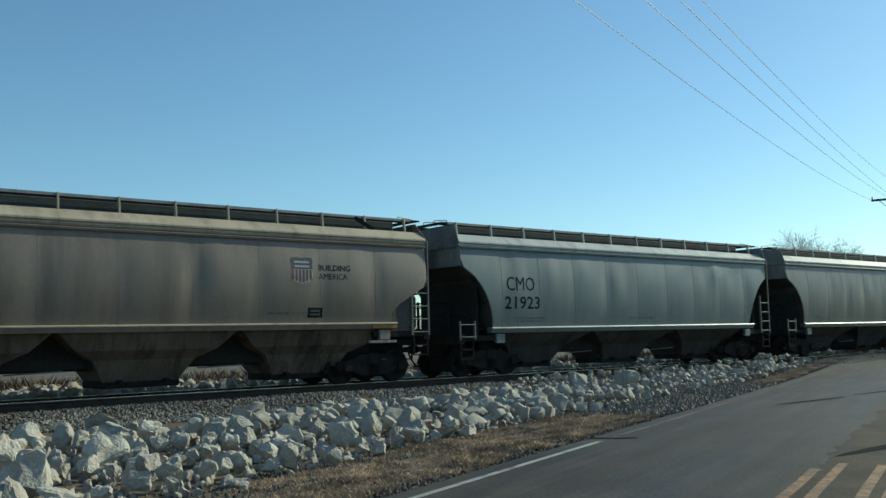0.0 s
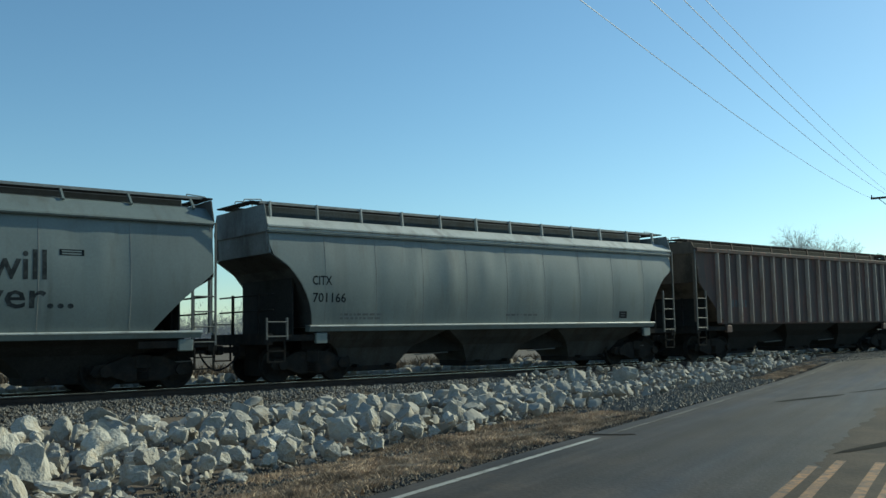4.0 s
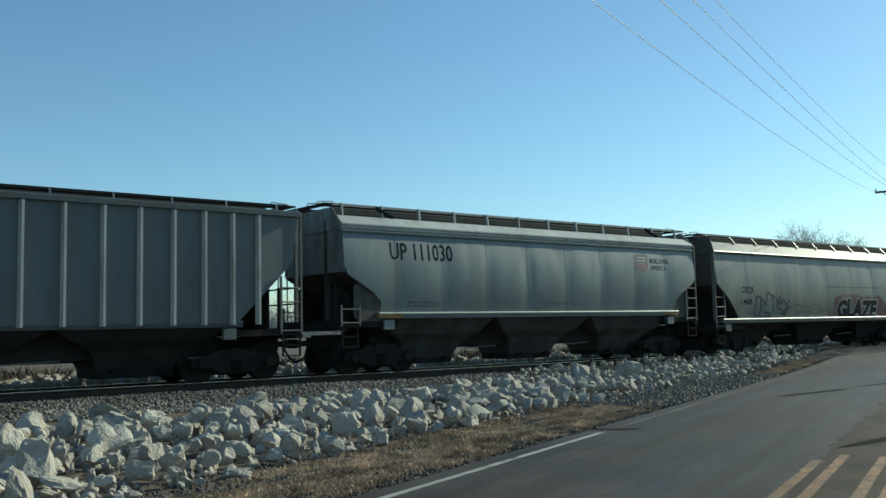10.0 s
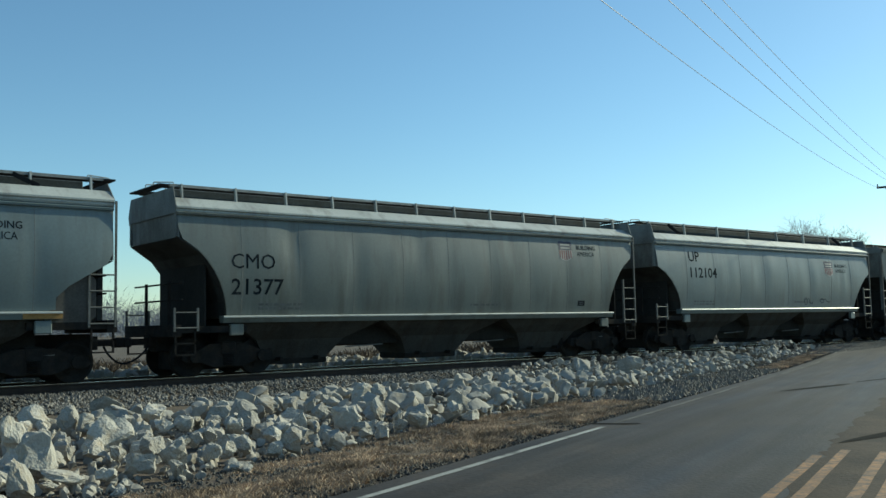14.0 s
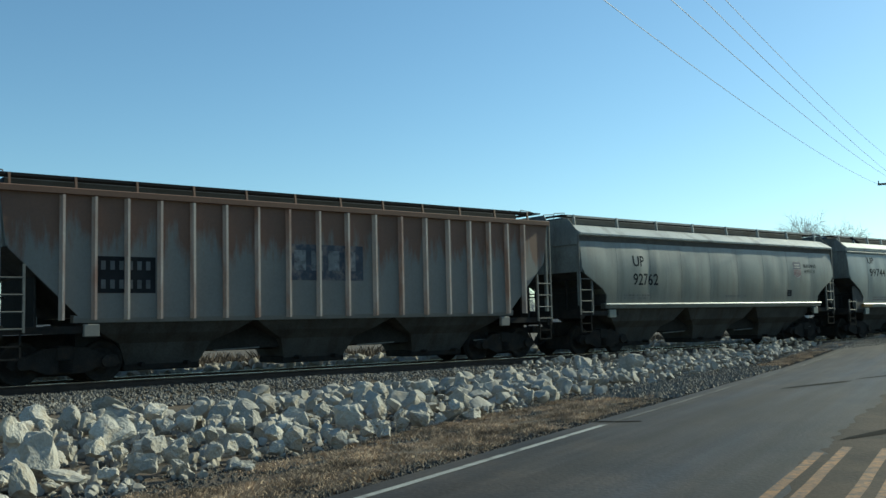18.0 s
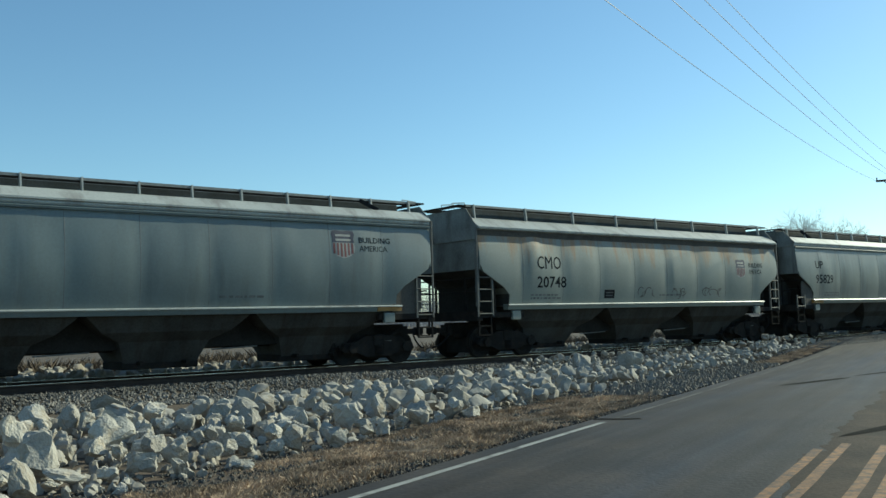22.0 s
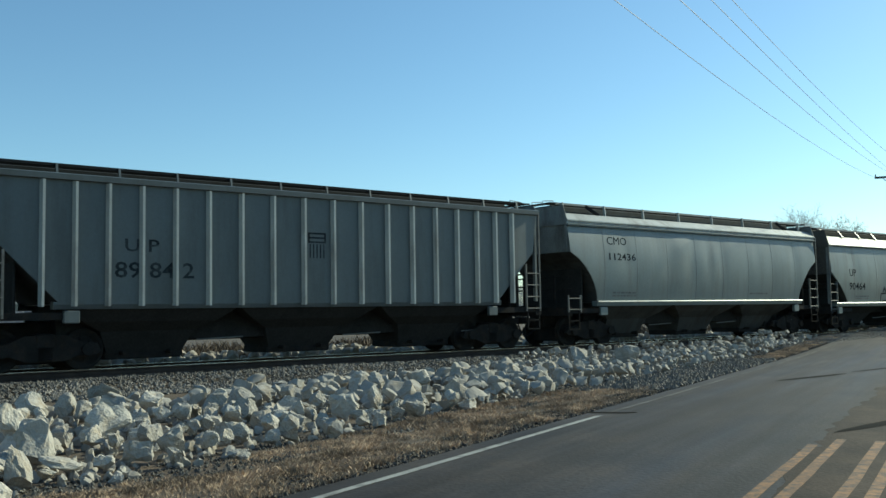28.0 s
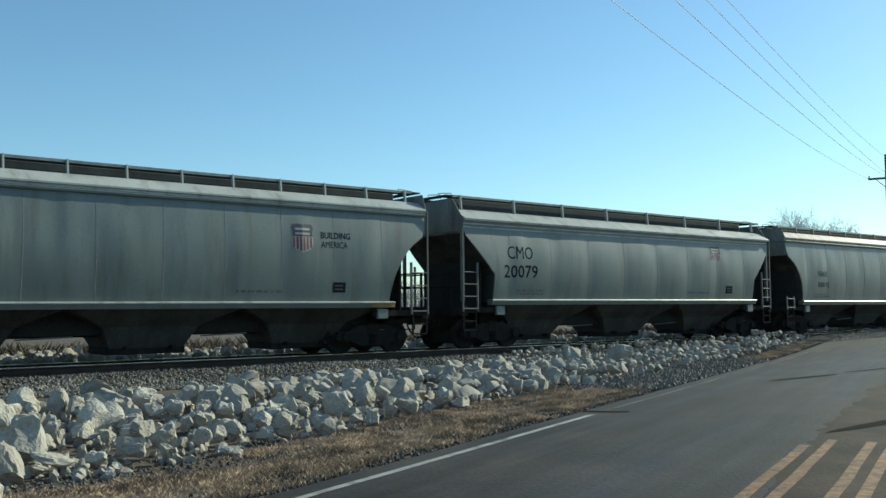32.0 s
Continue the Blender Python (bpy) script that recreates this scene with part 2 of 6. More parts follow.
def asphalt():
    """Grey bitumen with fine stone, wheel-polished bands that run with the road, and brown stains."""
    m = mat("asphalt", (0.0285, 0.0235, 0.0192), 0.62, vary=0.35, scale=0.6, fine=22, bump=0.6, dirt=(0.039, 0.0300, 0.0222), dirt_amount=0.42, dirt_scale=0.9, bump_dist=0.008, spec=0.24)
    n, l = m.node_tree.nodes, m.node_tree.links
    bs = n["Principled BSDF"]
    co = n.new("ShaderNodeTexCoord")
    turn = n.new("ShaderNodeMapping")
    turn.vector_type = "TEXTURE"
    turn.inputs["Rotation"].default_value = (0, 0, radians(21.2))
    l.new(co.outputs["Object"], turn.inputs[0])
    out = []
    for scale, detail, lo, hi in (((0.05, 1.1, 1), 4, 0.66, 1.42), ((0.35, 3.2, 1), 6, 0.72, 1.32)):
        mp = n.new("ShaderNodeMapping")
        mp.inputs["Scale"].default_value = scale
        l.new(turn.outputs[0], mp.inputs[0])
        tx = n.new("ShaderNodeTexNoise")
        tx.inputs["Scale"].default_value, tx.inputs["Detail"].default_value = 1.0, detail
        l.new(mp.outputs[0], tx.inputs["Vector"])
        mr = n.new("ShaderNodeMapRange")
        mr.inputs[1].default_value, mr.inputs[2].default_value = 0.32, 0.68
        mr.inputs[3].default_value, mr.inputs[4].default_value = lo, hi
        l.new(tx.outputs[0], mr.inputs[0])
        out.append((tx, mr))
    both = n.new("ShaderNodeMath")
    both.operation = "MULTIPLY"
    l.new(out[0][1].outputs[0], both.inputs[0])
    l.new(out[1][1].outputs[0], both.inputs[1])
    src = bs.inputs["Base Color"].links[0].from_socket
    vm = n.new("ShaderNodeVectorMath")
    vm.operation = "SCALE"
    l.new(src, vm.inputs[0])
    l.new(both.outputs[0], vm.inputs[3])
    l.new(vm.outputs[0], bs.inputs["Base Color"])
    rr = n.new("ShaderNodeMapRange")
    rr.inputs[1].default_value, rr.inputs[2].default_value = 0.35, 0.65
    rr.inputs[3].default_value, rr.inputs[4].default_value = 0.74, 0.50
    l.new(out[0][0].outputs[0], rr.inputs[0])
    l.new(rr.outputs[0], bs.inputs["Roughness"])
    return m


M["asphalt"] = asphalt()
PAINT = {}


def paint(key, color, dirt, amount, rough=0.45, dscale=1.0, upto=None):
    if key not in PAINT:
        PAINT[key] = mat("paint_" + key, color, rough, vary=0.12, scale=0.7, fine=18, bump=0.12, dirt=dirt, dirt_amount=amount, dirt_scale=dscale, streak=True, bump_dist=0.004, upto=upto, spec=0.75)
    return PAINT[key]


def streaked(m, color, across, down, lo, hi, most):
    """Adds long ragged runs of another colour down the sides of a painted surface."""
    n, l = m.node_tree.nodes, m.node_tree.links
    bs = n["Principled BSDF"]
    co = n.new("ShaderNodeTexCoord")
    mp = n.new("ShaderNodeMapping")
    mp.inputs["Scale"].default_value = (across, 0.4, down)
    l.new(co.outputs["Object"], mp.inputs[0])
    tx = n.new("ShaderNodeTexNoise")
    tx.inputs["Scale"].default_value, tx.inputs["Detail"].default_value, tx.inputs["Roughness"].default_value = 1.0, 6, 0.6
    l.new(mp.outputs[0], tx.inputs["Vector"])
    mr = n.new("ShaderNodeMapRange")
    mr.inputs[1].default_value, mr.inputs[2].default_value, mr.inputs[4].default_value = lo, hi, most
    l.new(tx.outputs[0], mr.inputs[0])
    mix = n.new("ShaderNodeMix")
    mix.data_type = "RGBA"
    l.new(mr.outputs[0], mix.inputs[0])
    l.new(bs.inputs["Base Color"].links[0].from_socket, mix.inputs[6])
    mix.inputs[7].default_value = (*color, 1)
    l.new(mix.outputs[2], bs.inputs["Base Color"])
    return m


# ---- mesh helpers ----


def mesh_of(name, verts, faces, smooth=False):
    me = bpy.data.meshes.new(name)
    me.from_pydata([tuple(v) for v in verts], [], faces)
    me.update()
    if smooth:
        me.polygons.foreach_set("use_smooth", [True] * len(me.polygons))
    return me


class Shape:
    """Collects simple solids into one mesh."""

    def __init__(self):
        self.v, self.f = [], []

    def add(self, verts, faces):
        o = len(self.v)
        self.v += [tuple(p) for p in verts]
        self.f += [tuple(o + i for i in q) for q in faces]
        return self

    def box(self, x0, x1, y0, y1, z0, z1):
        return self.add([(x, y, z) for z in (z0, z1) for y in (y0, y1) for x in (x0, x1)],
                        [(0, 2, 3, 1), (4, 5, 7, 6), (0, 1, 5, 4), (2, 6, 7, 3), (0, 4, 6, 2), (1, 3, 7, 5)])

    def cbox(self, x0, x1, y0, y1, z0, z1, c=0.02):
        """A box with bevelled upright edges and rim."""
        def ring(z, i):
            a, b, e, g = x0 + i, x1 - i, y0 + i, y1 - i
            return [(a + c, e, z), (b - c, e, z), (b, e + c, z), (b, g - c, z), (b - c, g, z), (a + c, g, z), (a, g - c, z), (a, e + c, z)]
        rings = [ring(z0, c), ring(z0 + c, 0), ring(z1 - c, 0), ring(z1, c)]
        return self.loft(rings, True)

    def loft(self, rings, caps=True):
        n, vs, fs = len(rings[0]), [], []
        for r in rings:
            vs += r
        for i in range(len(rings) - 1):
            for j in range(n):
                k = (j + 1) % n
                fs.append((i * n + j, i * n + k, (i + 1) * n + k, (i + 1) * n + j))
        if caps:
            fs.append(tuple(reversed(range(n))))
            fs.append(tuple((len(rings) - 1) * n + j for j in range(n)))
        return self.add(vs, fs)

    def prism(self, outline, x0, x1):
        """An outline of (y, z) drawn out along x."""
        return self.loft([[(x0, y, z) for y, z in outline], [(x1, y, z) for y, z in outline]])

    def slab(self, outline, y0, y1):
        """An outline of (x, z) drawn out along y."""
        return self.loft([[(x, y0, z) for x, z in outline], [(x, y1, z) for x, z in outline]])

    def bar(self, p, q, r=0.02, sides=6, r2=None):
        p, q = Vector(p), Vector(q)
        d = (q - p).normalized()
        a = d.orthogonal().normalized()
        b = d.cross(a)
        r2 = r if r2 is None else r2
        ring = lambda c, rr: [tuple(c + a * rr * math.cos(2 * math.pi * i / sides) + b * rr * math.sin(2 * math.pi * i / sides)) for i in range(sides)]
        return self.loft([ring(p, r), ring(q, r2)])

    def tube(self, points, r, sides=6):
        """One bent round bar through the points."""
        pts = [Vector(p) for p in points]
        rings = []
        side = None
        for i, p in enumerate(pts):
            d = (pts[min(i + 1, len(pts) - 1)] - pts[max(i - 1, 0)]).normalized()
            side = d.orthogonal().normalized() if side is None else (side - d * side.dot(d)).normalized()
            up = d.cross(side)
            rings.append([tuple(p + (side * math.cos(a * 6.2832 / sides) + up * math.sin(a * 6.2832 / sides)) * r) for a in range(sides)])
        return self.loft(rings)

    def beam(self, p, q, w, h):
        """A bar of w by h from p to q; h is measured upwards."""
        p, q = Vector(p), Vector(q)
        d = (q - p).normalized()
        up = Vector((0, 0, 1)) if abs(d.z) < 0.95 else Vector((1, 0, 0))
        s = d.cross(up).normalized() * w / 2
        u = s.cross(d).normalized() * h / 2
        ring = lambda c: [tuple(c + s + u), tuple(c - s + u), tuple(c - s - u), tuple(c + s - u)]
        return self.loft([ring(p), ring(q)])

    def disc(self, profile, axis="y", sides=24):
        """Turns a profile of (radius, along) about an axis through the origin."""
        rings = []
        for r, a in profile:
            ring = []
            for i in range(sides):
                c, s = r * math.cos(2 * math.pi * i / sides), r * math.sin(2 * math.pi * i / sides)
                ring.append((c, a, s) if axis == "y" else ((a, c, s) if axis == "x" else (c, s, a)))
            rings.append(ring)
        return self.loft(rings)

    def mesh(self, name, smooth=False):
        return mesh_of(name, self.v, self.f, smooth)


def part(name, shape, material, parent=None, label="", smooth=False):
    me = shape if isinstance(shape, bpy.types.Mesh) else shape.mesh(name, smooth)
    if not me.materials:
        me.materials.append(material)
    ob = new(name, me)
    ob.parent = parent
    if label:
        tagged(ob, label)
    return ob


def thing(name, label, category, group="", kind="", at=None):
    ob = new(name)
    ob.empty_display_size = 0.2
    if at is not None:
        ob.matrix_world = at
    return tagged(ob, label, category, group, kind)


# ---- plan ----
RAIL_Z = 0.28
TRACK_Y = 22.3
ROAD_AT = radians(21.2)
RC, RS = math.cos(ROAD_AT), math.sin(ROAD_AT)


def road_xy(u, n):
    """A point u metres along the road and n metres to its left."""
    return u * RC - n * RS, u * RS + n * RC


def road_un(x, y):
    return x * RC + y * RS, -x * RS + y * RC


def step(a, b, v):
    k = min(1.0, max(0.0, (v - a) / (b - a)))
    return k * k * (3 - 2 * k)


def road_z(u):
    return 0.27 * step(26, 50, u) - 0.25 * step(64, 95, u)


def ground_z(x, y):
    """The lie of the land: road bank, stony ditch, ballast bed and the field beyond."""
    u, n = road_un(x, y)
    d = abs(y - TRACK_Y)
    bed = 0.06 - 0.24 * step(1.45, 3.4, d)
    if y < TRACK_Y:
        rough = -0.10 * step(4.9, 6.5, n)
        z = max(bed, rough) if d < 3.4 else rough - 0.0
        z = bed * step(4.2, 2.6, d) + rough * (1 - step(4.2, 2.6, d)) if d >= 2.6 else bed
    else:
        z = bed + 0.20 * step(2.5, 4.0, d) - 0.10 * step(6, 30, d)
    near = 1 - step(4.75, 5.6, abs(n - 0.9) - 0.0 + 0.0) if n > 0.9 else 1 - step(4.3, 6.0, 0.9 - n)
    rz = road_z(u) - 0.05
    z = z * (1 - near) + rz * near
    return z + 0.03 * noise.noise((x * 0.35, y * 0.35, 0)) * (1 - near)


# ---- ground, road, track ----
def axis_values(lo, hi, fine_lo, fine_hi, fine, grow=1.25):
    vals = list(np.arange(fine_lo, fine_hi + 1e-6, fine))
    s = fine
    while vals[-1] < hi:
        s *= grow
        vals.append(min(hi, vals[-1] + s))
    s = fine
    while vals[0] > lo:
        s *= grow
        vals.insert(0, max(lo, vals[0] - s))
    return vals


def build_ground():
    xs = axis_values(-2500, 2500, -6, 56, 0.4)
    ys = axis_values(-2500, 2500, -4, 34, 0.4)
    verts = [(x, y, ground_z(x, y)) for y in ys for x in xs]
    w = len(xs)
    faces = [(j * w + i, j * w + i + 1, (j + 1) * w + i + 1, (j + 1) * w + i) for j in range(len(ys) - 1) for i in range(w - 1)]
    g = part("ground", mesh_of("ground", verts, faces, True), M["soil"])
    tagged(g, "brown winter soil and dry grass along the railway", "ground", kind="structure")


def road_strip(name, n0, n1, u0, u1, lift, material, label, step_u=1.0, thick=0.0, parent=None, wander=0.0):
    us = list(np.arange(u0, u1 + 1e-6, step_u))
    top = []
    for i, u in enumerate(us):
        w = wander * noise.noise((u * 0.9, n0 * 7, 3.0))
        for n in (n0 + w, n1 + w * 0.6):
            x, y = road_xy(u, n)
            top.append((x, y, road_z(u) + lift))
    k = len(us)
    faces = [(2 * i, 2 * i + 2, 2 * i + 3, 2 * i + 1) for i in range(k - 1)]
    if thick:
        low = [(x, y, z - thick) for x, y, z in top]
        o = len(top)
        top += low
        faces += [(2 * i + 1, 2 * i + 3, o + 2 * i + 3, o + 2 * i + 1) for i in range(k - 1)]
        faces += [(2 * i + 2, 2 * i, o + 2 * i, o + 2 * i + 2) for i in range(k - 1)]
    ob = part(name, mesh_of(name, top, faces), material, parent, label if parent else "")
    if not parent:
        tagged(ob, label, "road", kind="structure")
    return ob


def build_road():
    road = road_strip("road", -3.0, 4.76, -60, 400, 0.0, M["asphalt"], "grey worn asphalt country road with patched edges", 1.0, 0.12, wander=0.08)
    road_strip("edge_line", 4.44, 4.525, -60, 12.0, 0.004, M["white_line"], "worn white edge line", 0.5, parent=road, wander=0.02)
    road_strip("edge_line", 4.45, 4.515, 12.3, 46, 0.004, M["rubbed_line"], "rubbed white edge line", 0.5, parent=road, wander=0.05)
    for n, end in ((1.54, 10.3), (1.33, 10.9), (0.95, 10.8), (0.75, 10.6)):
        road_strip("centre_line", n - 0.05, n + 0.05, -60, end, 0.004, M["yellow_line"], "faded yellow centre stripe", 0.25, parent=road, wander=0.014)
    # brown worn surface where the stripes have gone
    u0, u1, mid, wide = 3.0, 23.0, 1.05, 0.52
    pts = []
    for sgn in (1, -1):
        for i in range(121):
            q = (i if sgn > 0 else 120 - i) / 120
            u = u0 + (u1 - u0) * q
            w = wide * (1 + 0.35 * noise.noise((u * 0.6, sgn * 3, 1)) + 0.25 * noise.noise((u * 2.9, sgn * 3, 4)) + 0.16 * noise.noise((u * 9.0, sgn * 3, 7))) * math.sin(math.pi * min(0.995, max(0.005, q))) ** 0.5
            pts.append((*road_xy(u, mid + sgn * w), road_z(u) + 0.0015))
    s = Shape()
    s.add(pts, [tuple(range(len(pts)))])
    part("worn_patch", s, M["worn_asphalt"], road, "brown worn patch of the old centre line")
    # dark tapering streaks across the lane, each drawn along x
    s = Shape()
    for (x0, x1, y, w) in ((10.0, 13.6, 5.46, 0.24), (16.3, 19.0, 10.04, 0.20), (19.5, 23.5, 10.22, 0.13)):
        n = 14
        for i in range(n):
            a, b = x0 + (x1 - x0) * i / n, x0 + (x1 - x0) * (i + 1) / n
            ua = math.sin(math.pi * (i + 0.02) / n) ** 0.5 * w / 2
            ub = math.sin(math.pi * min(1, (i + 1) / n)) ** 0.5 * w / 2 if i < n - 1 else 0.01
            z = road_z(a) + 0.005
            s.add([(a, y - ua, z), (b, y - ub, z), (b, y + ub, z), (a, y + ua, z)], [(0, 1, 2, 3)])
    part("tar_seam", s, M["road_dark"], road, "dark streak across the lane")
    s = Shape()
    pts = [(9.6, 8.95), (9.95, 8.5), (10.15, 8.35), (10.2, 8.45), (10.0, 8.62), (9.75, 9.0)]
    s.add([(x, y, 0.006) for x, y in pts], [tuple(range(len(pts)))])
    part("crack", s, M["road_dark"], road, "dark open crack at the road's edge")


def build_track():
    tr = thing("railway_track", "steel rails on dark timber sleepers in ballast", "railway track", kind="structure")
    prof = [(-0.076, 0), (0.076, 0), (0.076, 0.012), (0.012, 0.03), (0.010, 0.125), (0.036, 0.14), (0.036, 0.172), (0.028, 0.180), (-0.028, 0.180), (-0.036, 0.172), (-0.036, 0.14), (-0.010, 0.125), (-0.012, 0.03), (-0.076, 0.012)]
    for y in (TRACK_Y - 0.755, TRACK_Y + 0.755):
        r = part("rail", Shape().prism([(y + a, RAIL_Z - 0.182 + b) for a, b in prof], -420, 520), M["rail_side"], tr, "rusty steel rail")
        part("running_surface", Shape().box(-420, 520, y - 0.0385, y + 0.0385, RAIL_Z - 0.013, RAIL_Z), M["rail_top"], r, "polished rail head")
    me = Shape().cbox(-0.11, 0.11, -1.3, 1.3, -0.18, 0, 0.012).mesh("sleeper")
    me.materials.append(M["tie"])
    for i in range(160):
        o = part("sleeper", me, M["tie"], tr)
        o.matrix_basis = pose(-8 + i * 0.52 + random.uniform(-0.03, 0.03), TRACK_Y + random.uniform(-0.03, 0.03), RAIL_Z - 0.186, 0, 0, random.uniform(-1, 1))


build_ground()
build_road()
build_track()


# ---- hopper cars ----
HALF = 1.6      # half the width over the sides


class Car:
    """The measures of one covered hopper car, in its own space: x along the train, y across (near side negative), z above the rail."""

    def __init__(self, style, at, length, deck, eave, sill, colours, name_label):
        self.style, self.at, self.length = style, at, length
        self.deck, self.eave, self.sill = deck, eave, sill
        self.colours, self.label = colours, name_label

    def side_y(self, z):
        """How far out the side plate stands at height z."""
        k = (z - self.sill) / (self.eave - self.sill)
        if self.style == "ribbed":
            return 1.50
        if self.style in ("barrel", "wide"):
            return 1.37 + 0.21 * math.sin(math.pi * min(1, max(0, 0.16 + 0.74 * k)))
        return 1.43 + 0.15 * math.sin(math.pi * min(1, max(0, 0.10 + 0.85 * k)))

    def bumps(self):
        if not hasattr(self, "dents"):
            rnd = random.Random(int(abs(self.at) * 10))
            self.dents = [(rnd.uniform(-0.85, 0.85), rnd.uniform(0.5, 0.9), rnd.uniform(0.015, 0.04), rnd.choice((-1, -1, 1)) * rnd.uniform(0.008, 0.028)) for _ in range(14)]
            self.puff = {"barrel": 0.011, "wide": 0.009, "round": 0.016}.get(self.style, 0.030)
            self.panels = {"barrel": 9, "wide": 8, "ribbed": 1, "round": 10}.get(self.style, 9)
        return self.dents

    def skin(self, x, z):
        """The side plate's reach at a place along the car, with the swell of its panels and its dents."""
        y = self.side_y(z)
        if self.style == "ribbed":
            return y
        dents = self.bumps()
        k = min(1, max(0, (z - self.sill) / (self.eave - self.sill)))
        q = max(-1, min(1, x / (self.length / 2 - 0.12)))
        ph = ((q + 1) / 2 * self.panels) % 1.0
        swell = (self.puff * math.sin(math.pi * ph) ** 0.5 - 0.002) * math.sin(math.pi * min(1, k * 0.9 + 0.08)) * step(1.0, 0.6, k)
        for dx, dz, dw, dd in dents:
            swell += step(1.0, 0.75, k) * dd * math.exp(-((q - dx) / dw) ** 2 - ((k - dz) / 0.25) ** 2)
        return y + swell

    def end_x(self, z):
        """Half the length of the side plate at height z: the slope sheets cut it back below."""
        h = self.length / 2 - 0.12
        k = (z - self.sill) / (self.eave - self.sill)
        if self.at == -351.82:
            return h - 1.15 * min(1, max(0, 0.84 - k) / 0.50)
        if self.style == "barrel":
            if k > 0.62:
                return h - 0.12 * (1 - k)
            return h - 0.05 - 1.31 * (1 - (max(k, 0.0) / 0.62) ** 1.7) ** 0.8
        if self.style == "wide":
            if k > 0.5:
                return h
            return h - 1.51 * (1 - max(k, 0) / 0.5) ** 0.75
        if self.style == "ribbed":
            if k > 0.55:
                return h - 0.35 * (1 - k)
            return h - 0.16 - 1.51 * (1 - max(k, 0) / 0.55)
        if self.style == "round":
            if k > 0.73:
                return h - 0.1 * (1 - k)
            return h - 0.027 - 1.22 * (1 - (max(k, 0) / 0.73) ** 1.9) ** 0.72
        if k > 0.47:
            return h
        return h - 1.20 * min(1, (1 - max(k, 0) / 0.47) / 0.62)


LEVELS = [0, 0.06, 0.14, 0.24, 0.34, 0.44, 0.54, 0.62, 0.72, 0.82, 0.9, 0.96, 1.0]


def plate_y(c, x, z):
    """How far out the finished plate stands, between the rows and columns of its mesh."""
    c.bumps()
    cols = c.panels * 8
    up = c.eave - c.sill
    k = min(0.9999, max(0.0, (z - c.sill) / up))
    a = max(i for i in range(len(LEVELS)) if LEVELS[i] <= k)
    out = []
    hh = c.length / 2 - 0.12
    f = min(cols - 1e-4, max(0.0, (x / hh + 1) / 2 * cols))
    j = int(f)
    for i in (a, a + 1):
        zz = c.sill + LEVELS[i] * up
        p, q = (c.skin((-1 + 2 * m / cols) * hh, zz) for m in (j, j + 1))
        out.append(p + (q - p) * (f - j))
    w = (k - LEVELS[a]) / (LEVELS[a + 1] - LEVELS[a])
    return out[0] + (out[1] - out[0]) * w


def body_mesh(c):
    levels = LEVELS
    c.bumps()
    cols = c.panels * 8
    rings = []
    for k in levels:
        z = c.sill + k * (c.eave - c.sill)
        ex = c.end_x(z)
        near = []
        for i in range(cols + 1):
            x = max(-ex, min(ex, (-1 + 2 * i / cols) * (c.length / 2 - 0.12) + (i - cols / 2) * 1e-5))
            near.append((x, -c.skin(x, z), z))
        far = [(-x, -yy, zz) for x, yy, zz in near]
        rings.append(near + far)
    me = Shape().loft(rings, True).mesh("body", True)
    me.set_sharp_from_angle(angle=radians(28))
    return me


KINK = {"barrel": 0.62, "wide": 0.5, "ribbed": 0.55, "round": 0.73}


def end_sheet(c, e, k0, k1):
    """A plate of the car's end between two heights: the upright wall above, the slope sheet below."""
    s = Shape()
    n = 6
    rings = []
    up = c.eave - c.sill
    for i in range(n):
        z = c.sill + up * (k0 + (k1 - k0) * i / (n - 1))
        x, y = c.end_x(z), c.side_y(z) - 0.015
        rings.append([(e * (x + 0.014), -y, z), (e * (x + 0.014), y, z), (e * (x - 0.02), y, z), (e * (x - 0.02), -y, z)])
    return s.loft(rings)


def truck_meshes():
    me = {}
    s = Shape()
    pts = [(-1.2, 0.42), (-1.12, 0.60), (-0.80, 0.62), (-0.45, 0.78), (0.45, 0.78), (0.80, 0.62), (1.12, 0.60), (1.2, 0.42), (1.1, 0.34), (0.72, 0.34), (0.40, 0.22), (-0.40, 0.22), (-0.72, 0.34), (-1.1, 0.34)]
    s.slab(pts, -0.07, 0.07)
    for x in (-0.89, 0.89):
        s.bar((x, -0.16, 0.457), (x, 0.05, 0.457), 0.13, 12)
    me["side_frame"] = s.mesh("side_frame")
    s = Shape()
    prof = []
    for q in range(7):
        prof += [(0.17, 0.26 + q * 0.042), (0.13, 0.281 + q * 0.042)]
    s.disc(prof, "z", 14)
    me["springs"] = s.mesh("springs")
    me["bolster"] = Shape().cbox(-0.2, 0.2, -1.1, 1.1, 0.5, 0.82, 0.03).mesh("bolster")
    w = Shape()
    w.disc([(0.10, -0.84), (0.10, -0.70), (0.30, -0.735), (0.40, -0.80), (0.457, -0.80), (0.460, -0.72), (0.485, -0.70), (0.485, -0.67), (0.40, -0.67), (0.30, -0.66), (0.10, -0.64), (0.085, -0.5), (0.085, 0.5), (0.10, 0.64), (0.30, 0.66), (0.40, 0.67), (0.485, 0.67), (0.485, 0.70), (0.460, 0.72), (0.457, 0.80), (0.40, 0.80), (0.30, 0.735), (0.10, 0.70), (0.10, 0.84)], "y", 28)
    for a in range(6):     # cast lightening marks on the plates
        x, z = 0.24 * math.cos(a * math.pi / 3), 0.24 * math.sin(a * math.pi / 3)
        w.bar((x, -0.75, z), (x, -0.70, z), 0.03, 6)
    me["wheelset"] = w.mesh("wheelset", False)
    for m in me.values():
        m.materials.append(M["truck"])
    return me


TRUCK = truck_meshes()
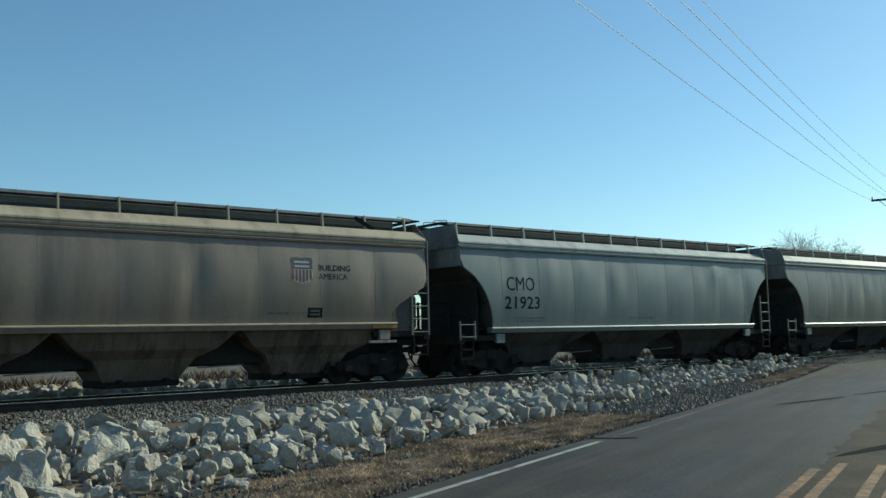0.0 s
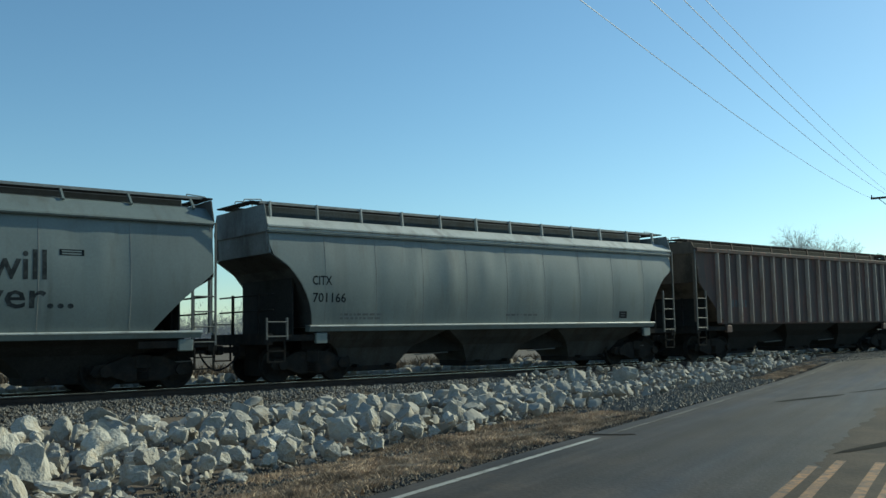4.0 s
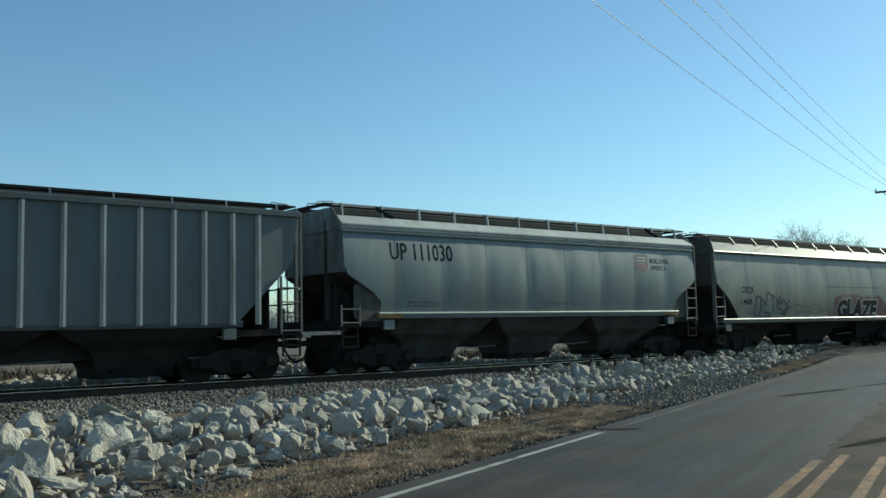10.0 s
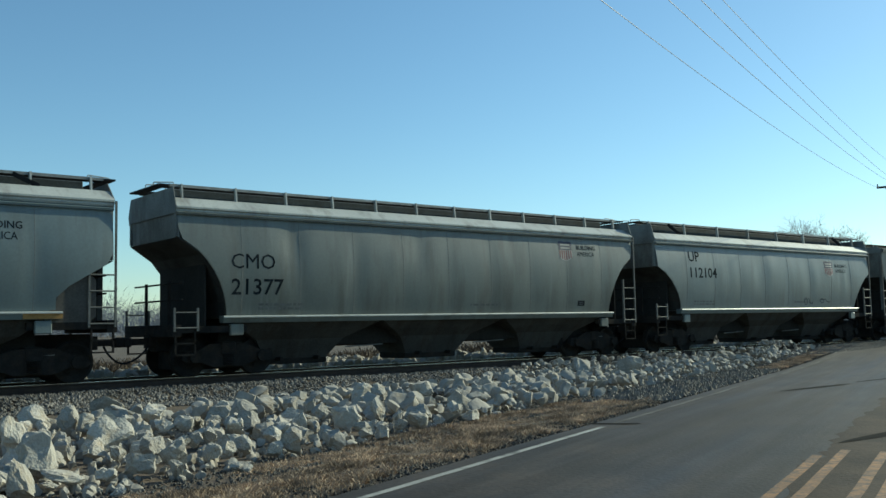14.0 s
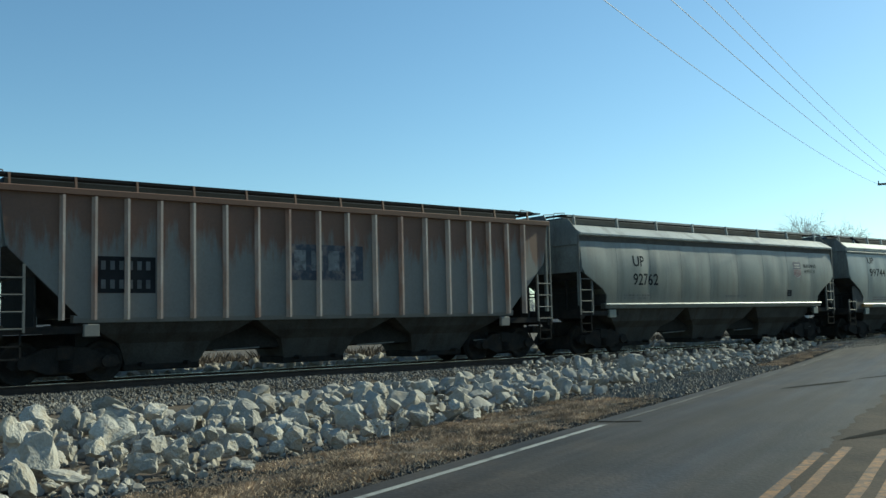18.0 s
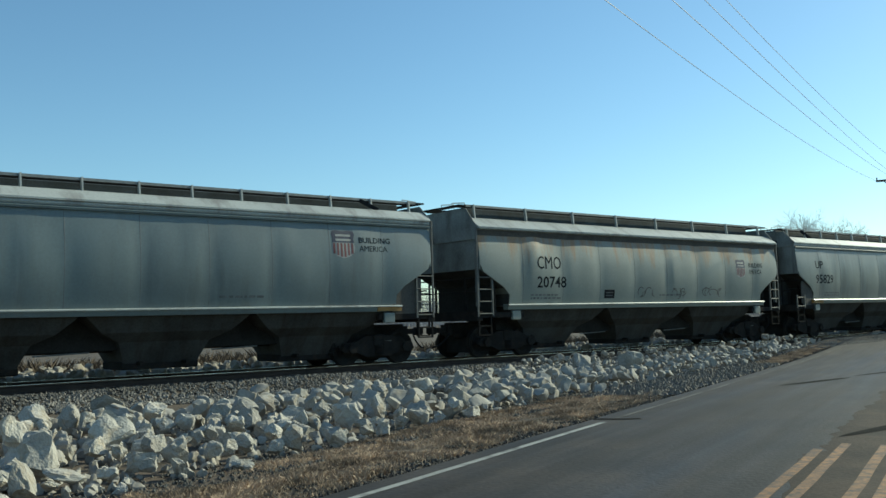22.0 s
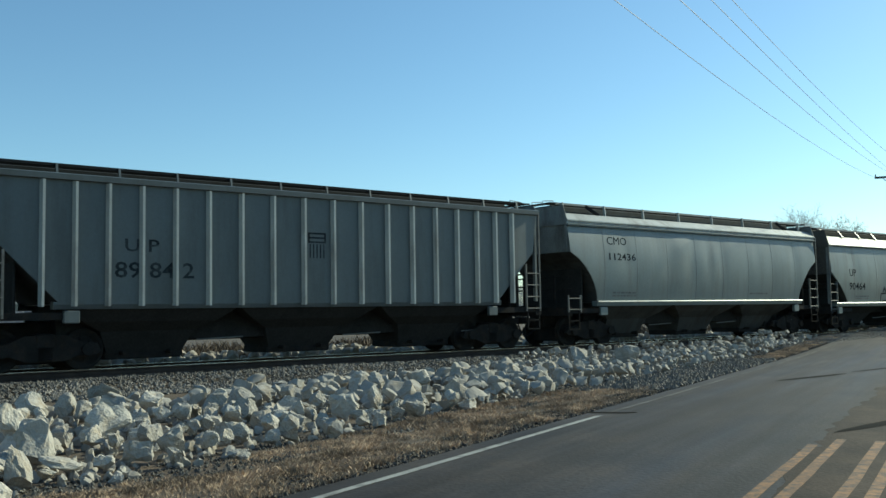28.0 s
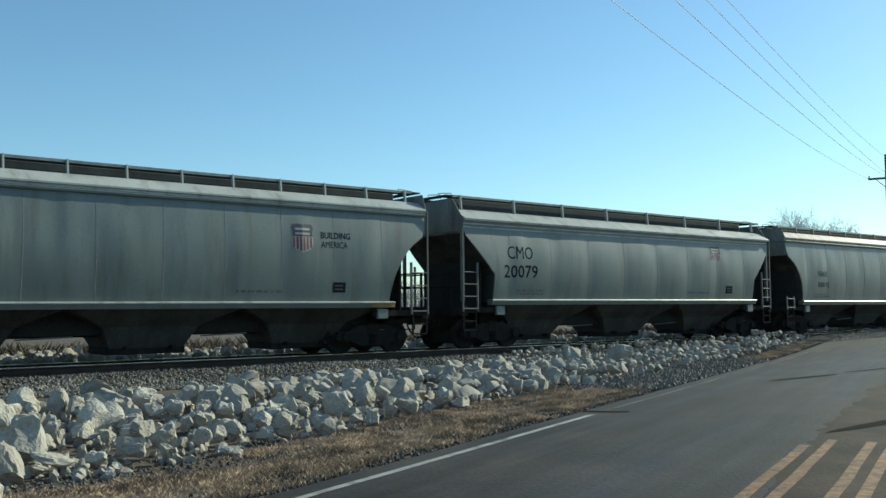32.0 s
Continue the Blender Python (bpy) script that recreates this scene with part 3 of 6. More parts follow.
WHEELS = []


def text_shape(words, x0, x1, z0, z1, bold=0.012):
    """Letters of the built-in font fitted into a box, as a flat mesh in x and z."""
    cu = bpy.data.curves.new("letters", "FONT")
    cu.body, cu.resolution_u, cu.offset = words, 2, 0.0 if "M" in words else bold
    ob = bpy.data.objects.new("letters", cu)
    scene.collection.objects.link(ob)
    dg = bpy.context.evaluated_depsgraph_get()
    me = bpy.data.meshes.new_from_object(ob.evaluated_get(dg))
    bpy.data.objects.remove(ob)
    co = np.array([v.co[:] for v in me.vertices])
    lo, hi = co.min(0), co.max(0)
    out = [(x0 + (p[0] - lo[0]) / (hi[0] - lo[0]) * (x1 - x0), 0, z0 + (p[1] - lo[1]) / (hi[1] - lo[1]) * (z1 - z0)) for p in co]
    faces = [tuple(p.vertices) for p in me.polygons]
    bpy.data.meshes.remove(me)
    s = Shape()
    s.add(out, faces)
    return s


def on_side(c, shape, proud=0.003):
    """Lays a flat mesh of x and z on the car's near side."""
    if c.style != "ribbed":
        bm = bmesh.new()
        vs = [bm.verts.new(p) for p in shape.v]
        for f in shape.f:
            if len(set(f)) > 2:
                bm.faces.new([vs[i] for i in f])
        c.bumps()
        n, hh = c.panels * 8, c.length / 2 - 0.12
        cuts = [((1, 0, 0), (-1 + 2 * m / n) * hh) for m in range(n + 1)] + [((0, 0, 1), c.sill + k * (c.eave - c.sill)) for k in LEVELS]
        for nrm, at in cuts:
            ax = 0 if nrm[0] else 2
            if min(p[ax] for p in shape.v) < at < max(p[ax] for p in shape.v):
                bmesh.ops.bisect_plane(bm, geom=bm.verts[:] + bm.edges[:] + bm.faces[:], plane_co=Vector(nrm) * at, plane_no=Vector(nrm))
        bm.verts.index_update()
        shape.v = [tuple(v.co) for v in bm.verts]
        shape.f = [tuple(v.index for v in f.verts) for f in bm.faces]
        bm.free()
    shape.v = [(x, -(plate_y(c, x, z) + proud), z) for x, y, z in shape.v]
    return shape


def grid_rect(s, x0, x1, z0, z1, nz=6):
    vs = []
    for i in range(nz + 1):
        z = z0 + (z1 - z0) * i / nz
        vs += [(x0, 0, z), (x1, 0, z)]
    s.add(vs, [(2 * i, 2 * i + 1, 2 * i + 3, 2 * i + 2) for i in range(nz)])
    return s


def shield(c, parent, x0, x1, z0, z1, tone="bright"):
    """A shield-shaped emblem: a coloured head over upright stripes, drawn as plain shapes."""
    w, h = x1 - x0, z1 - z0
    head, stripe = ("blue", "red") if tone == "bright" else ("faded", "faded")
    if tone != "bright":
        s = Shape()
        for q in (0.0, 0.17, 0.34):
            grid_rect(s, x0, x1, z1 - (q + 0.07) * h, z1 - q * h, 1)
        for q in (0.0, 0.90):
            grid_rect(s, x0 + q * w, x0 + (q + 0.1) * w, z1 - 0.41 * h, z1, 2)
        if h > 0.5:
            for i in range(5):
                grid_rect(s, x0 + (0.08 + 0.19 * i) * w, x0 + (0.15 + 0.19 * i) * w, z0, z1 - 0.45 * h, 4)
        part("emblem", on_side(c, s), M["rubbed_ink" if c.style == "ribbed" else "lettering"], parent, "dark outlined emblem over upright stripes")
        return
    edge = [(0.06, 0.98), (0.28, 1.0), (0.5, 0.97), (0.72, 1.0), (0.94, 0.98), (1.0, 0.86), (0.94, 0.70), (0.96, 0.56)]
    low = [(0.99, 0.40), (0.96, 0.22), (0.82, 0.09), (0.5, 0.0), (0.18, 0.09), (0.04, 0.22), (0.01, 0.40)]
    turn = [(0.04, 0.56), (0.06, 0.70), (0.0, 0.86)]
    put = lambda pts: [(x0 + a * w, 0, z0 + b * h) for a, b in pts]
    s = Shape()
    s.add(put(edge + low + turn), [tuple(range(18))])
    base = part("emblem", on_side(c, s, 0.002), M["cream"], parent, "shield emblem with upright stripes")
    s = Shape()
    s.add(put(edge + turn), [tuple(range(11))])
    crown = part("emblem_head", on_side(c, s, 0.0035), M[head], base)
    for q in (0.62, 0.78):
        part("emblem_bar", on_side(c, grid_rect(Shape(), x0 + 0.17 * w, x1 - 0.17 * w, z0 + q * h, z0 + (q + 0.075) * h, 1), 0.005), M["cream"], base)
    s = Shape()
    for i in range(6):
        a = x0 + (0.06 + 0.155 * i) * w
        drop = 0.10 * h * abs(i - 2.5) / 2.5
        grid_rect(s, a, a + 0.085 * w, z0 + 0.03 * h + 1.4 * drop, z1 - 0.46 * h, 4)
    part("emblem_stripes", on_side(c, s, 0.0045), M[stripe], base)


def pieces(shape):
    """The separate islands of a flat shape, each as a shape."""
    root = list(range(len(shape.v)))

    def find(a):
        while root[a] != a:
            root[a] = root[root[a]]
            a = root[a]
        return a
    for f in shape.f:
        for a in f[1:]:
            root[find(a)] = find(f[0])
    groups = collections.OrderedDict()
    for f in shape.f:
        groups.setdefault(find(f[0]), []).append(f)
    out = []
    for fs in groups.values():
        ids = sorted({a for f in fs for a in f})
        at = {a: i for i, a in enumerate(ids)}
        s = Shape()
        s.add([shape.v[a] for a in ids], [tuple(at[a] for a in f) for f in fs])
        out.append(s)
    return out


def letters(c, shape, material, car):
    for s in pieces(shape):
        part("letter", on_side(c, s), material, car, "dark stencilled letter")


def rim(shape, w):
    """A line of width w along the outline of a flat shape."""
    seen = collections.Counter()
    for f in shape.f:
        for a, b in zip(f, f[1:] + f[:1]):
            seen[(min(a, b), max(a, b))] += 1
    s = Shape()
    for (a, b), k in seen.items():
        if k == 1:
            p, q = Vector(shape.v[a]), Vector(shape.v[b])
            d = q - p
            if d.length < 1e-5:
                continue
            d = d.normalized() * w * 0.35
            nrm = Vector((-d.z, 0, d.x)).normalized() * w / 2
            s.add([tuple(p - d + nrm), tuple(p - d - nrm), tuple(q + d - nrm), tuple(q + d + nrm)], [(0, 1, 2, 3)])
    return s


def strokes(lines, x0, x1, z0, z1, wid):
    """Sprayed lines through points given as shares of a box, along and up in turn."""
    s = Shape()
    for row in lines:
        pts = [Vector((x0 + row[j] * (x1 - x0), 0, z0 + row[j + 1] * (z1 - z0))) for j in range(0, len(row), 2)]
        for p, q in zip(pts, pts[1:]):
            d = (q - p).normalized() * wid * 0.35
            nrm = Vector((-d.z, 0, d.x)).normalized() * wid / 2
            s.add([tuple(p - d + nrm), tuple(p - d - nrm), tuple(q + d - nrm), tuple(q + d + nrm)], [(0, 1, 2, 3)])
    return s


def unruly(shape, z0, lean, jump, seed, shrink=0.0):
    """Leans a row of letters and lifts or drops each one a little."""
    rnd = random.Random(seed)
    out = Shape()
    first = min(p[0] for p in shape.v)
    span = max(p[0] for p in shape.v) - first
    for q in sorted(pieces(shape), key=lambda q: min(p[0] for p in q.v)):
        d, t = rnd.uniform(-jump, jump), rnd.uniform(-0.08, 0.08)
        cx = sum(p[0] for p in q.v) / len(q.v)
        q.v = [(x, y, z0 + (z - z0) * (1 - shrink * (cx - first) / span)) for x, y, z in q.v]
        out.add([(x + lean * (z - z0) + t * (z - z0), 0, z + d + t * (x - cx)) for x, y, z in q.v], q.f)
    return out


def bubbles(x0, x1, z0, z1, seed, letters, wid):
    """A row of swollen, letter-like shapes: their fill and their outline."""
    rnd = random.Random(seed)
    fill, line = Shape(), Shape()
    w = (x1 - x0) / letters
    for a in range(letters):
        cx = x0 + w * (a + 0.5) + rnd.uniform(-0.15, 0.15) * w
        hi = z1 - rnd.uniform(0.0, 0.18) * (z1 - z0)
        lo = z0 + rnd.uniform(0.02, 0.12)
        half, lean, sharp = w * rnd.uniform(0.5, 0.68), rnd.uniform(-0.3, 0.1), rnd.uniform(0.6, 1.1)
        pts = []
        for i in range(17):
            t = math.pi * i / 16
            z = lo + (hi - lo) * math.sin(t) ** sharp
            pts.append((cx + half * math.cos(t) + lean * (z - lo), 0, z))
        for k in (0.5, 0.0, -0.5):
            pts.append((cx + half * (k - 0.3), 0, lo - rnd.uniform(-0.02, 0.08)))
        fill.add(pts, [tuple(range(len(pts)))])
        one = Shape()
        one.add(pts, [tuple(range(len(pts)))])
        o = rim(one, wid)
        line.add(o.v, o.f)
    return fill, line


def scrawl(x0, x1, z0, z1, seed, letters=9, wid=0.05):
    """A row of sprayed, letter-like strokes."""
    rnd = random.Random(seed)
    s = Shape()
    step_x = (x1 - x0) / letters
    for a in range(letters):
        cx, cz = x0 + step_x * (a + 0.5), (z0 + z1) / 2 + rnd.uniform(-0.1, 0.1) * (z1 - z0)
        hh = (z1 - z0) * rnd.uniform(0.35, 0.5)
        for _ in range(rnd.choice((2, 2, 3))):
            a0, da = rnd.uniform(0, 6.28), rnd.choice((-1, 1)) * rnd.uniform(1.2, 4.2)
            rx, rz = step_x * rnd.uniform(0.25, 0.7), hh * rnd.uniform(0.5, 1.0)
            ox, oz = rnd.uniform(-0.15, 0.15) * step_x, rnd.uniform(-0.3, 0.3) * hh
            pts = [(cx + ox + rx * math.cos(a0 + da * i / 9), cz + oz + rz * math.sin(a0 + da * i / 9)) for i in range(10)]
            for (ax, az), (bx, bz) in zip(pts, pts[1:]):
                d = Vector((bx - ax, 0, bz - az))
                nrm = Vector((-d.z, 0, d.x)).normalized() * wid / 2
                p, q = Vector((ax, 0, max(z0, min(z1, az)))), Vector((bx, 0, max(z0, min(z1, bz)))) + d * 0.1
                s.add([p + nrm, p - nrm, q - nrm, q + nrm], [(0, 1, 2, 3)])
    return s


def slab_along_y(outline, e, y0, y1):
    """A flat plate with an (x, z) outline, mirrored to end e, between two y planes."""
    n = len(outline)
    pts = [(e * x, y0, z) for x, z in outline] + [(e * x, y1, z) for x, z in outline]
    ring = [(i, (i + 1) % n, n + (i + 1) % n, n + i) for i in range(n)]
    s = Shape()
    s.add(pts, [tuple(range(n - 1, -1, -1)), tuple(range(n, 2 * n))] + ring)
    return s


def build_car(c, seed):
    body_m, roof_m, sill_m = c.colours
    L, h, sl, ev, dk = c.length, c.length / 2, c.sill, c.eave, c.deck
    car = thing("hopper_car", c.label, "railway wagon", "cars of the freight train")
    body = part("body", body_mesh(c), body_m, car, smooth=True)
    brownish = c.at in (8.39, -9.01, -265.78)
    for e in (-1, 1):
        kink = KINK.get(c.style, 0.47) if c.at != -351.82 else 0.84
        part("end_wall", end_sheet(c, e, kink + 0.005, 0.995), M["end_brown" if brownish else "grime" if c.style == "wide" else "end_wall"], car)
        # on grey cars the shade below the end wall is painted in
        part("slope_sheet", end_sheet(c, e, 0.005, kink), M["end_brown" if brownish else "end_grime_shade"], car, "slope sheet, grime and shade in its colour")
        # upright web that carries the slope sheet over the truck
        wx = h - (1.05 if c.style == "angular" else 0.90)
        top = sl + (ev - sl) * max(0.05, max(k / 40 for k in range(40) if c.end_x(sl + (ev - sl) * k / 40) < wx + 0.02 or k == 2))
        # dark colour includes the shade beneath the slope sheet
        part("bolster_web", Shape().box(min(e * wx, e * (wx + 0.04)), max(e * wx, e * (wx + 0.04)), -1.36, 1.36, sl - 0.3, top), M["soot_shade"], car, "upright web plate, soot and shade in its colour")
        if c.style == "angular":
            # lengthwise webs under the slope sheet, each with a post up the end wall, and corner plates above the sill
            knee = sl + (ev - sl) * 0.47
            foot = c.end_x(sl)
            for side in (-1, 1):
                y = side * 0.70
                if side < 0:
                    part("end_post", Shape().cbox(min(e * (h - 0.20), e * (h - 0.06)), max(e * (h - 0.20), e * (h - 0.06)), y - 0.045, y + 0.045, sl - 0.25, ev + 0.18, 0.012), M["end_grime_shade"], car, "dark upright end post")
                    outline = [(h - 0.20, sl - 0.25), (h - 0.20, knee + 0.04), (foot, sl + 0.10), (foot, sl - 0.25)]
                    part("bolster_web", slab_along_y(outline, e, y - 0.02, y + 0.02), M["end_grime_shade"], car, "lengthwise web plate, grime and shade in its colour")
                plate = [(foot - 0.12, sl - 0.20), (foot - 0.12, sl + 0.62), (foot + 0.08, sl + 0.80), (foot + 0.80, sl + 0.82), (foot + 0.86, sl + 0.72), (foot + 0.86, sl - 0.06), (foot + 0.70, sl - 0.20)]
                part("corner_plate", slab_along_y(plate, e, side * 1.485 - 0.012, side * 1.485 + 0.012), M["grime"], car, "dull grey plate above the sill end")
            if e < 0:
                part("handrail", Shape().tube([(-h + 0.02, 1.28, sl - 0.1), (-h + 0.02, 1.28, ev - 0.7), (-h + 0.1, 1.28, ev - 0.6)], 0.02), M["end_wall"], car)
                part("handrail", Shape().tube([(-h - 0.26, 1.28, sl - 0.1), (-h - 0.28, 1.28, ev - 0.1), (-h - 0.22, 1.25, ev + 0.12), (-h, 1.15, ev + 0.25)], 0.02), M["end_wall"], car)
    # roof with its overhanging edge
    ty = 1.60
    hw = c.end_x(ev) + 0.03
    if c.style == "ribbed":
        prof = [(-1.48, ev - 0.06), (-1.61, ev - 0.06), (-1.62, ev + 0.06), (-1.58, ev + 0.08), (-0.9, ev + 0.18), (0, ev + 0.26), (0.9, ev + 0.18), (1.58, ev + 0.08), (1.62, ev + 0.06), (1.61, ev - 0.06), (1.48, ev - 0.06)]
        crest = lambda y: ev + 0.26 - 0.16 * abs(y) / 1.5
    elif c.style == "wide":
        prof = [(-1.36, ev - 0.03), (-1.54, ev - 0.05), (-1.56, ev - 0.01), (-1.54, ev + 0.03), (-1.10, ev + 0.40), (-0.6, ev + 0.50), (0, ev + 0.53), (0.6, ev + 0.50), (1.10, ev + 0.40), (1.54, ev + 0.03), (1.56, ev - 0.01), (1.54, ev - 0.05), (1.36, ev - 0.03)]
        crest = lambda y: ev + 0.53 - 0.12 * max(0, (abs(y) - 0.4)) / 0.7
    elif c.style == "slab":
        prof = [(-1.40, ev - 0.30), (-1.46, ev - 0.30), (-1.50, ev - 0.02), (-1.60, ev - 0.01), (-1.61, ev + 0.05), (-1.14, ev + 0.34), (-0.6, ev + 0.44), (0, ev + 0.48), (0.6, ev + 0.44), (1.14, ev + 0.34), (1.61, ev + 0.05), (1.60, ev - 0.01), (1.50, ev - 0.02), (1.46, ev - 0.30), (1.40, ev - 0.30)]
        crest = lambda y: ev + 0.46 - 0.12 * max(0, (abs(y) - 0.5)) / 0.7
    else:
        prof = [(-1.42, ev - 0.06), (-1.49, ev - 0.10), (-1.51, ev - 0.06), (-1.50, ev - 0.02), (-1.55, ev), (-1.55, ev + 0.04), (-1.20, ev + 0.28), (-0.6, ev + 0.38), (0, ev + 0.42), (0.6, ev + 0.38), (1.20, ev + 0.28), (1.55, ev + 0.04), (1.55, ev), (1.50, ev - 0.02), (1.51, ev - 0.06), (1.49, ev - 0.10), (1.42, ev - 0.06)]
        crest = lambda y: ev + 0.42 - 0.12 * max(0, (abs(y) - 0.4)) / 0.8
    for e in (-1, 1):
        cw = 1.05 if c.style in ("angular", "slab") else 1.36
        foot = ev - (0.32 if c.style == "slab" else 0.12)
        cap = [(-1.46, foot), (-1.52, ev + 0.05), (-cw, dk - 0.13), (cw, dk - 0.13), (1.52, ev + 0.05), (1.46, foot)]
        part("roof_end", Shape().prism(cap, min(e * hw, e * (hw + 0.02)), max(e * hw, e * (hw + 0.02))), M["end_brown" if brownish else "grime" if c.style == "wide" else "end_wall"], car)
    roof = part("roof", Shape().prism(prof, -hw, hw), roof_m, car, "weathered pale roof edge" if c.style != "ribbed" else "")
    # the strip between roof edge and side plate
    for side in (-1, 1):
        if c.style == "slab":
            band = [(1.40, ev - 0.31), (1.475, ev - 0.31), (1.512, ev - 0.03), (1.40, ev - 0.03)]
            # eave shadow painted as a dark band, except on the body-coloured car
            fascia = part("fascia", Shape().prism([(side * y, z) for y, z in (band if side > 0 else band[::-1])], -hw + 0.01, hw - 0.01), M["grime"] if c.at != -351.82 else body_m, car, "strip under the roof edge that holds the eave's shade")
            for q in ((0.08, 0.18) if c.at == -351.82 else (0.27,)):
                part("lip", Shape().box(-hw + 0.02, hw - 0.02, min(side * 1.45, side * (1.525 - 0.13 * q)), max(side * 1.45, side * (1.525 - 0.13 * q)), ev - q - 0.035, ev - q), roof_m, fascia)
        elif c.style in ("angular", "round", "barrel"):
            low = ev - (0.20 if c.style == "angular" else 0.15)
            if c.at == -265.78:
                band = [(1.40, low - 0.02), (1.532, low - 0.02), (1.532, ev - 0.04), (1.40, ev - 0.04)]
                part("fascia", Shape().prism([(side * y, z) for y, z in (band if side > 0 else band[::-1])], -hw + 0.02, hw - 0.02), M["end_brown"], car, "dark rusty strip under the roof edge")
            band = [(1.40, low), (1.545, low), (1.555, low + 0.05), (1.535, low + 0.065), (1.40, low + 0.065)]
            part("top_chord", Shape().prism([(side * y, z) for y, z in (band if side > 0 else band[::-1])], -hw + 0.01, hw - 0.01), body_m, car)
    # loading hatches along the crest
    s = Shape()
    s.cbox(-hw + 0.35, hw - 0.35, -0.46, 0.46, crest(0) - 0.14, dk - 0.03, 0.02)
    part("hatch_coaming", s, M["coaming" if c.style in ("wide", "ribbed") else "coaming_grey"], car, "dark trough hatch coaming")
    n = 4 if c.style != "ribbed" else 5
    for i in range(n):
        a = -hw + 0.8 + (2 * hw - 1.6) * i / n
        b = a + (2 * hw - 1.6) / n - 0.08
        part("hatch_cover", Shape().cbox(a, b, -0.42, 0.42, dk - 0.03, dk + 0.015, 0.015), roof_m, car)
        for q in (0.15, 0.5, 0.85):
            x = a + (b - a) * q
            part("hatch_lock", Shape().beam((x, -0.46, dk + 0.03), (x, 0.46, dk + 0.03), 0.06, 0.03), M["truck"], car)
    # running boards on brackets
    for side in (-1, 1):
        s = Shape()
        for y in (0.50, 0.62, 0.74, 0.86):
            s.box(-hw + 0.05, hw - 0.05, min(side * y, side * (y + 0.07)), max(side * y, side * (y + 0.07)), dk - 0.045, dk)
        board = part("running_board", s, M["black"], car, "dark steel grating walkway")
        part("edge_angle", Shape().box(-hw + 0.05, hw - 0.05, min(side * 0.93, side * 0.96), max(side * 0.93, side * 0.96), dk - 0.06, dk + 0.005), M["galvanized" if c.style != "ribbed" else "black"], board)
    n = {"wide": 11, "barrel": 8, "ribbed": 12, "slab": 8}.get(c.style, 12)
    for side in (-1, 1):
        for i in range(n):
            x = -hw + 0.35 + (2 * hw - 0.7) * i / (n - 1)
            s = Shape()
            if c.style == "wide":
                s.beam((x, side * 0.90, dk - 0.02), (x, side * 1.18, crest(1.18) - 0.02), 0.05, 0.05)
            elif c.style == "ribbed":
                s.beam((x, side * 0.95, dk), (x, side * 1.0, crest(1.0) - 0.03), 0.05, 0.05)
            else:
                s.beam((x, side * 0.97, dk + 0.01), (x, side * 1.02, crest(1.02) - 0.06), 0.085, 0.04)
            part("bracket", s, roof_m if c.style != "ribbed" else body_m, car)
    for e in (-1, 1):
        s = Shape()
        for y in np.arange(-0.95, 0.96, 0.13):
            s.box(min(e * (hw - 0.05), e * (hw + 0.22)), max(e * (hw - 0.05), e * (hw + 0.22)), y - 0.04, y + 0.04, dk - 0.05, dk - 0.01)
        part("end_platform_grating", s, M["black"], car)
        for y in (-0.62, -0.12):
            s = Shape()
            s.tube([(e * (hw + 0.20), y, dk - 0.03), (e * (hw + 0.20), y, dk + 0.05), (e * (hw + 0.18), y, dk + 0.065), (e * (hw - 0.28), y, dk + 0.10), (e * (hw - 0.30), y, dk + 0.09), (e * (hw - 0.30), y, dk - 0.03)], 0.015)
            part("grab_iron", s, roof_m, car)
    if c.style in ("angular", "barrel"):
        for side in (-1, 1):
            for e in (-1, 1):
                x = e * (hw - 1.75)
                part("roof_strut", Shape().beam((x - 0.26, side * 0.97, dk - 0.06), (x + 0.26, side * 1.10, crest(1.10) - 0.02), 0.05, 0.10), M["black"], car, "dark slanted roof brace")
    # side plate fittings
    sx = c.end_x(sl + 0.02) + (0.12 if c.style != "wide" else 1.2)
    sx = min(sx, h - 0.35)
    for side in (-1, 1):
        y = 1.50 if c.style != "ribbed" else 1.41
        s = Shape().prism([(side * (y - 0.14), sl - 0.11), (side * (y + 0.06), sl - 0.11), (side * (y + 0.085), sl - 0.01), (side * (y + 0.085), sl + 0.045), (side * (y - 0.14), sl + 0.06)], -sx, sx)
        part("side_sill", s, body_m, car)
        if c.style != "ribbed":
            fl = [(1.5, sl + 0.012), (1.63, sl + 0.012), (1.63, sl + 0.036), (1.615, sl + 0.054), (1.5, sl + 0.06)]
            # pale paint adds to the sunlit line along this ledge
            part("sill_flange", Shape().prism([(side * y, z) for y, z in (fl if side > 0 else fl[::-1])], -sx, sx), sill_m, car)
        for e in (-1, 1):
            if c.style == "angular" or c.at == -369.10:
                part("sill_end", Shape().box(min(e * (sx - 0.8), e * (sx + 0.004)), max(e * (sx - 0.8), e * (sx + 0.004)), min(side * 1.5, side * 1.592), max(side * 1.5, side * 1.592), sl - 0.10, sl + 0.05), M["orange"], car, "yellow-orange reflective strip")
            part("jacking_pad", Shape().cbox(min(e * (sx - 0.55), e * (sx - 0.2)), max(e * (sx - 0.55), e * (sx - 0.2)), side * 1.5 - 0.06, side * 1.5 + 0.06, sl - 0.42, sl - 0.14, 0.02), body_m, car)
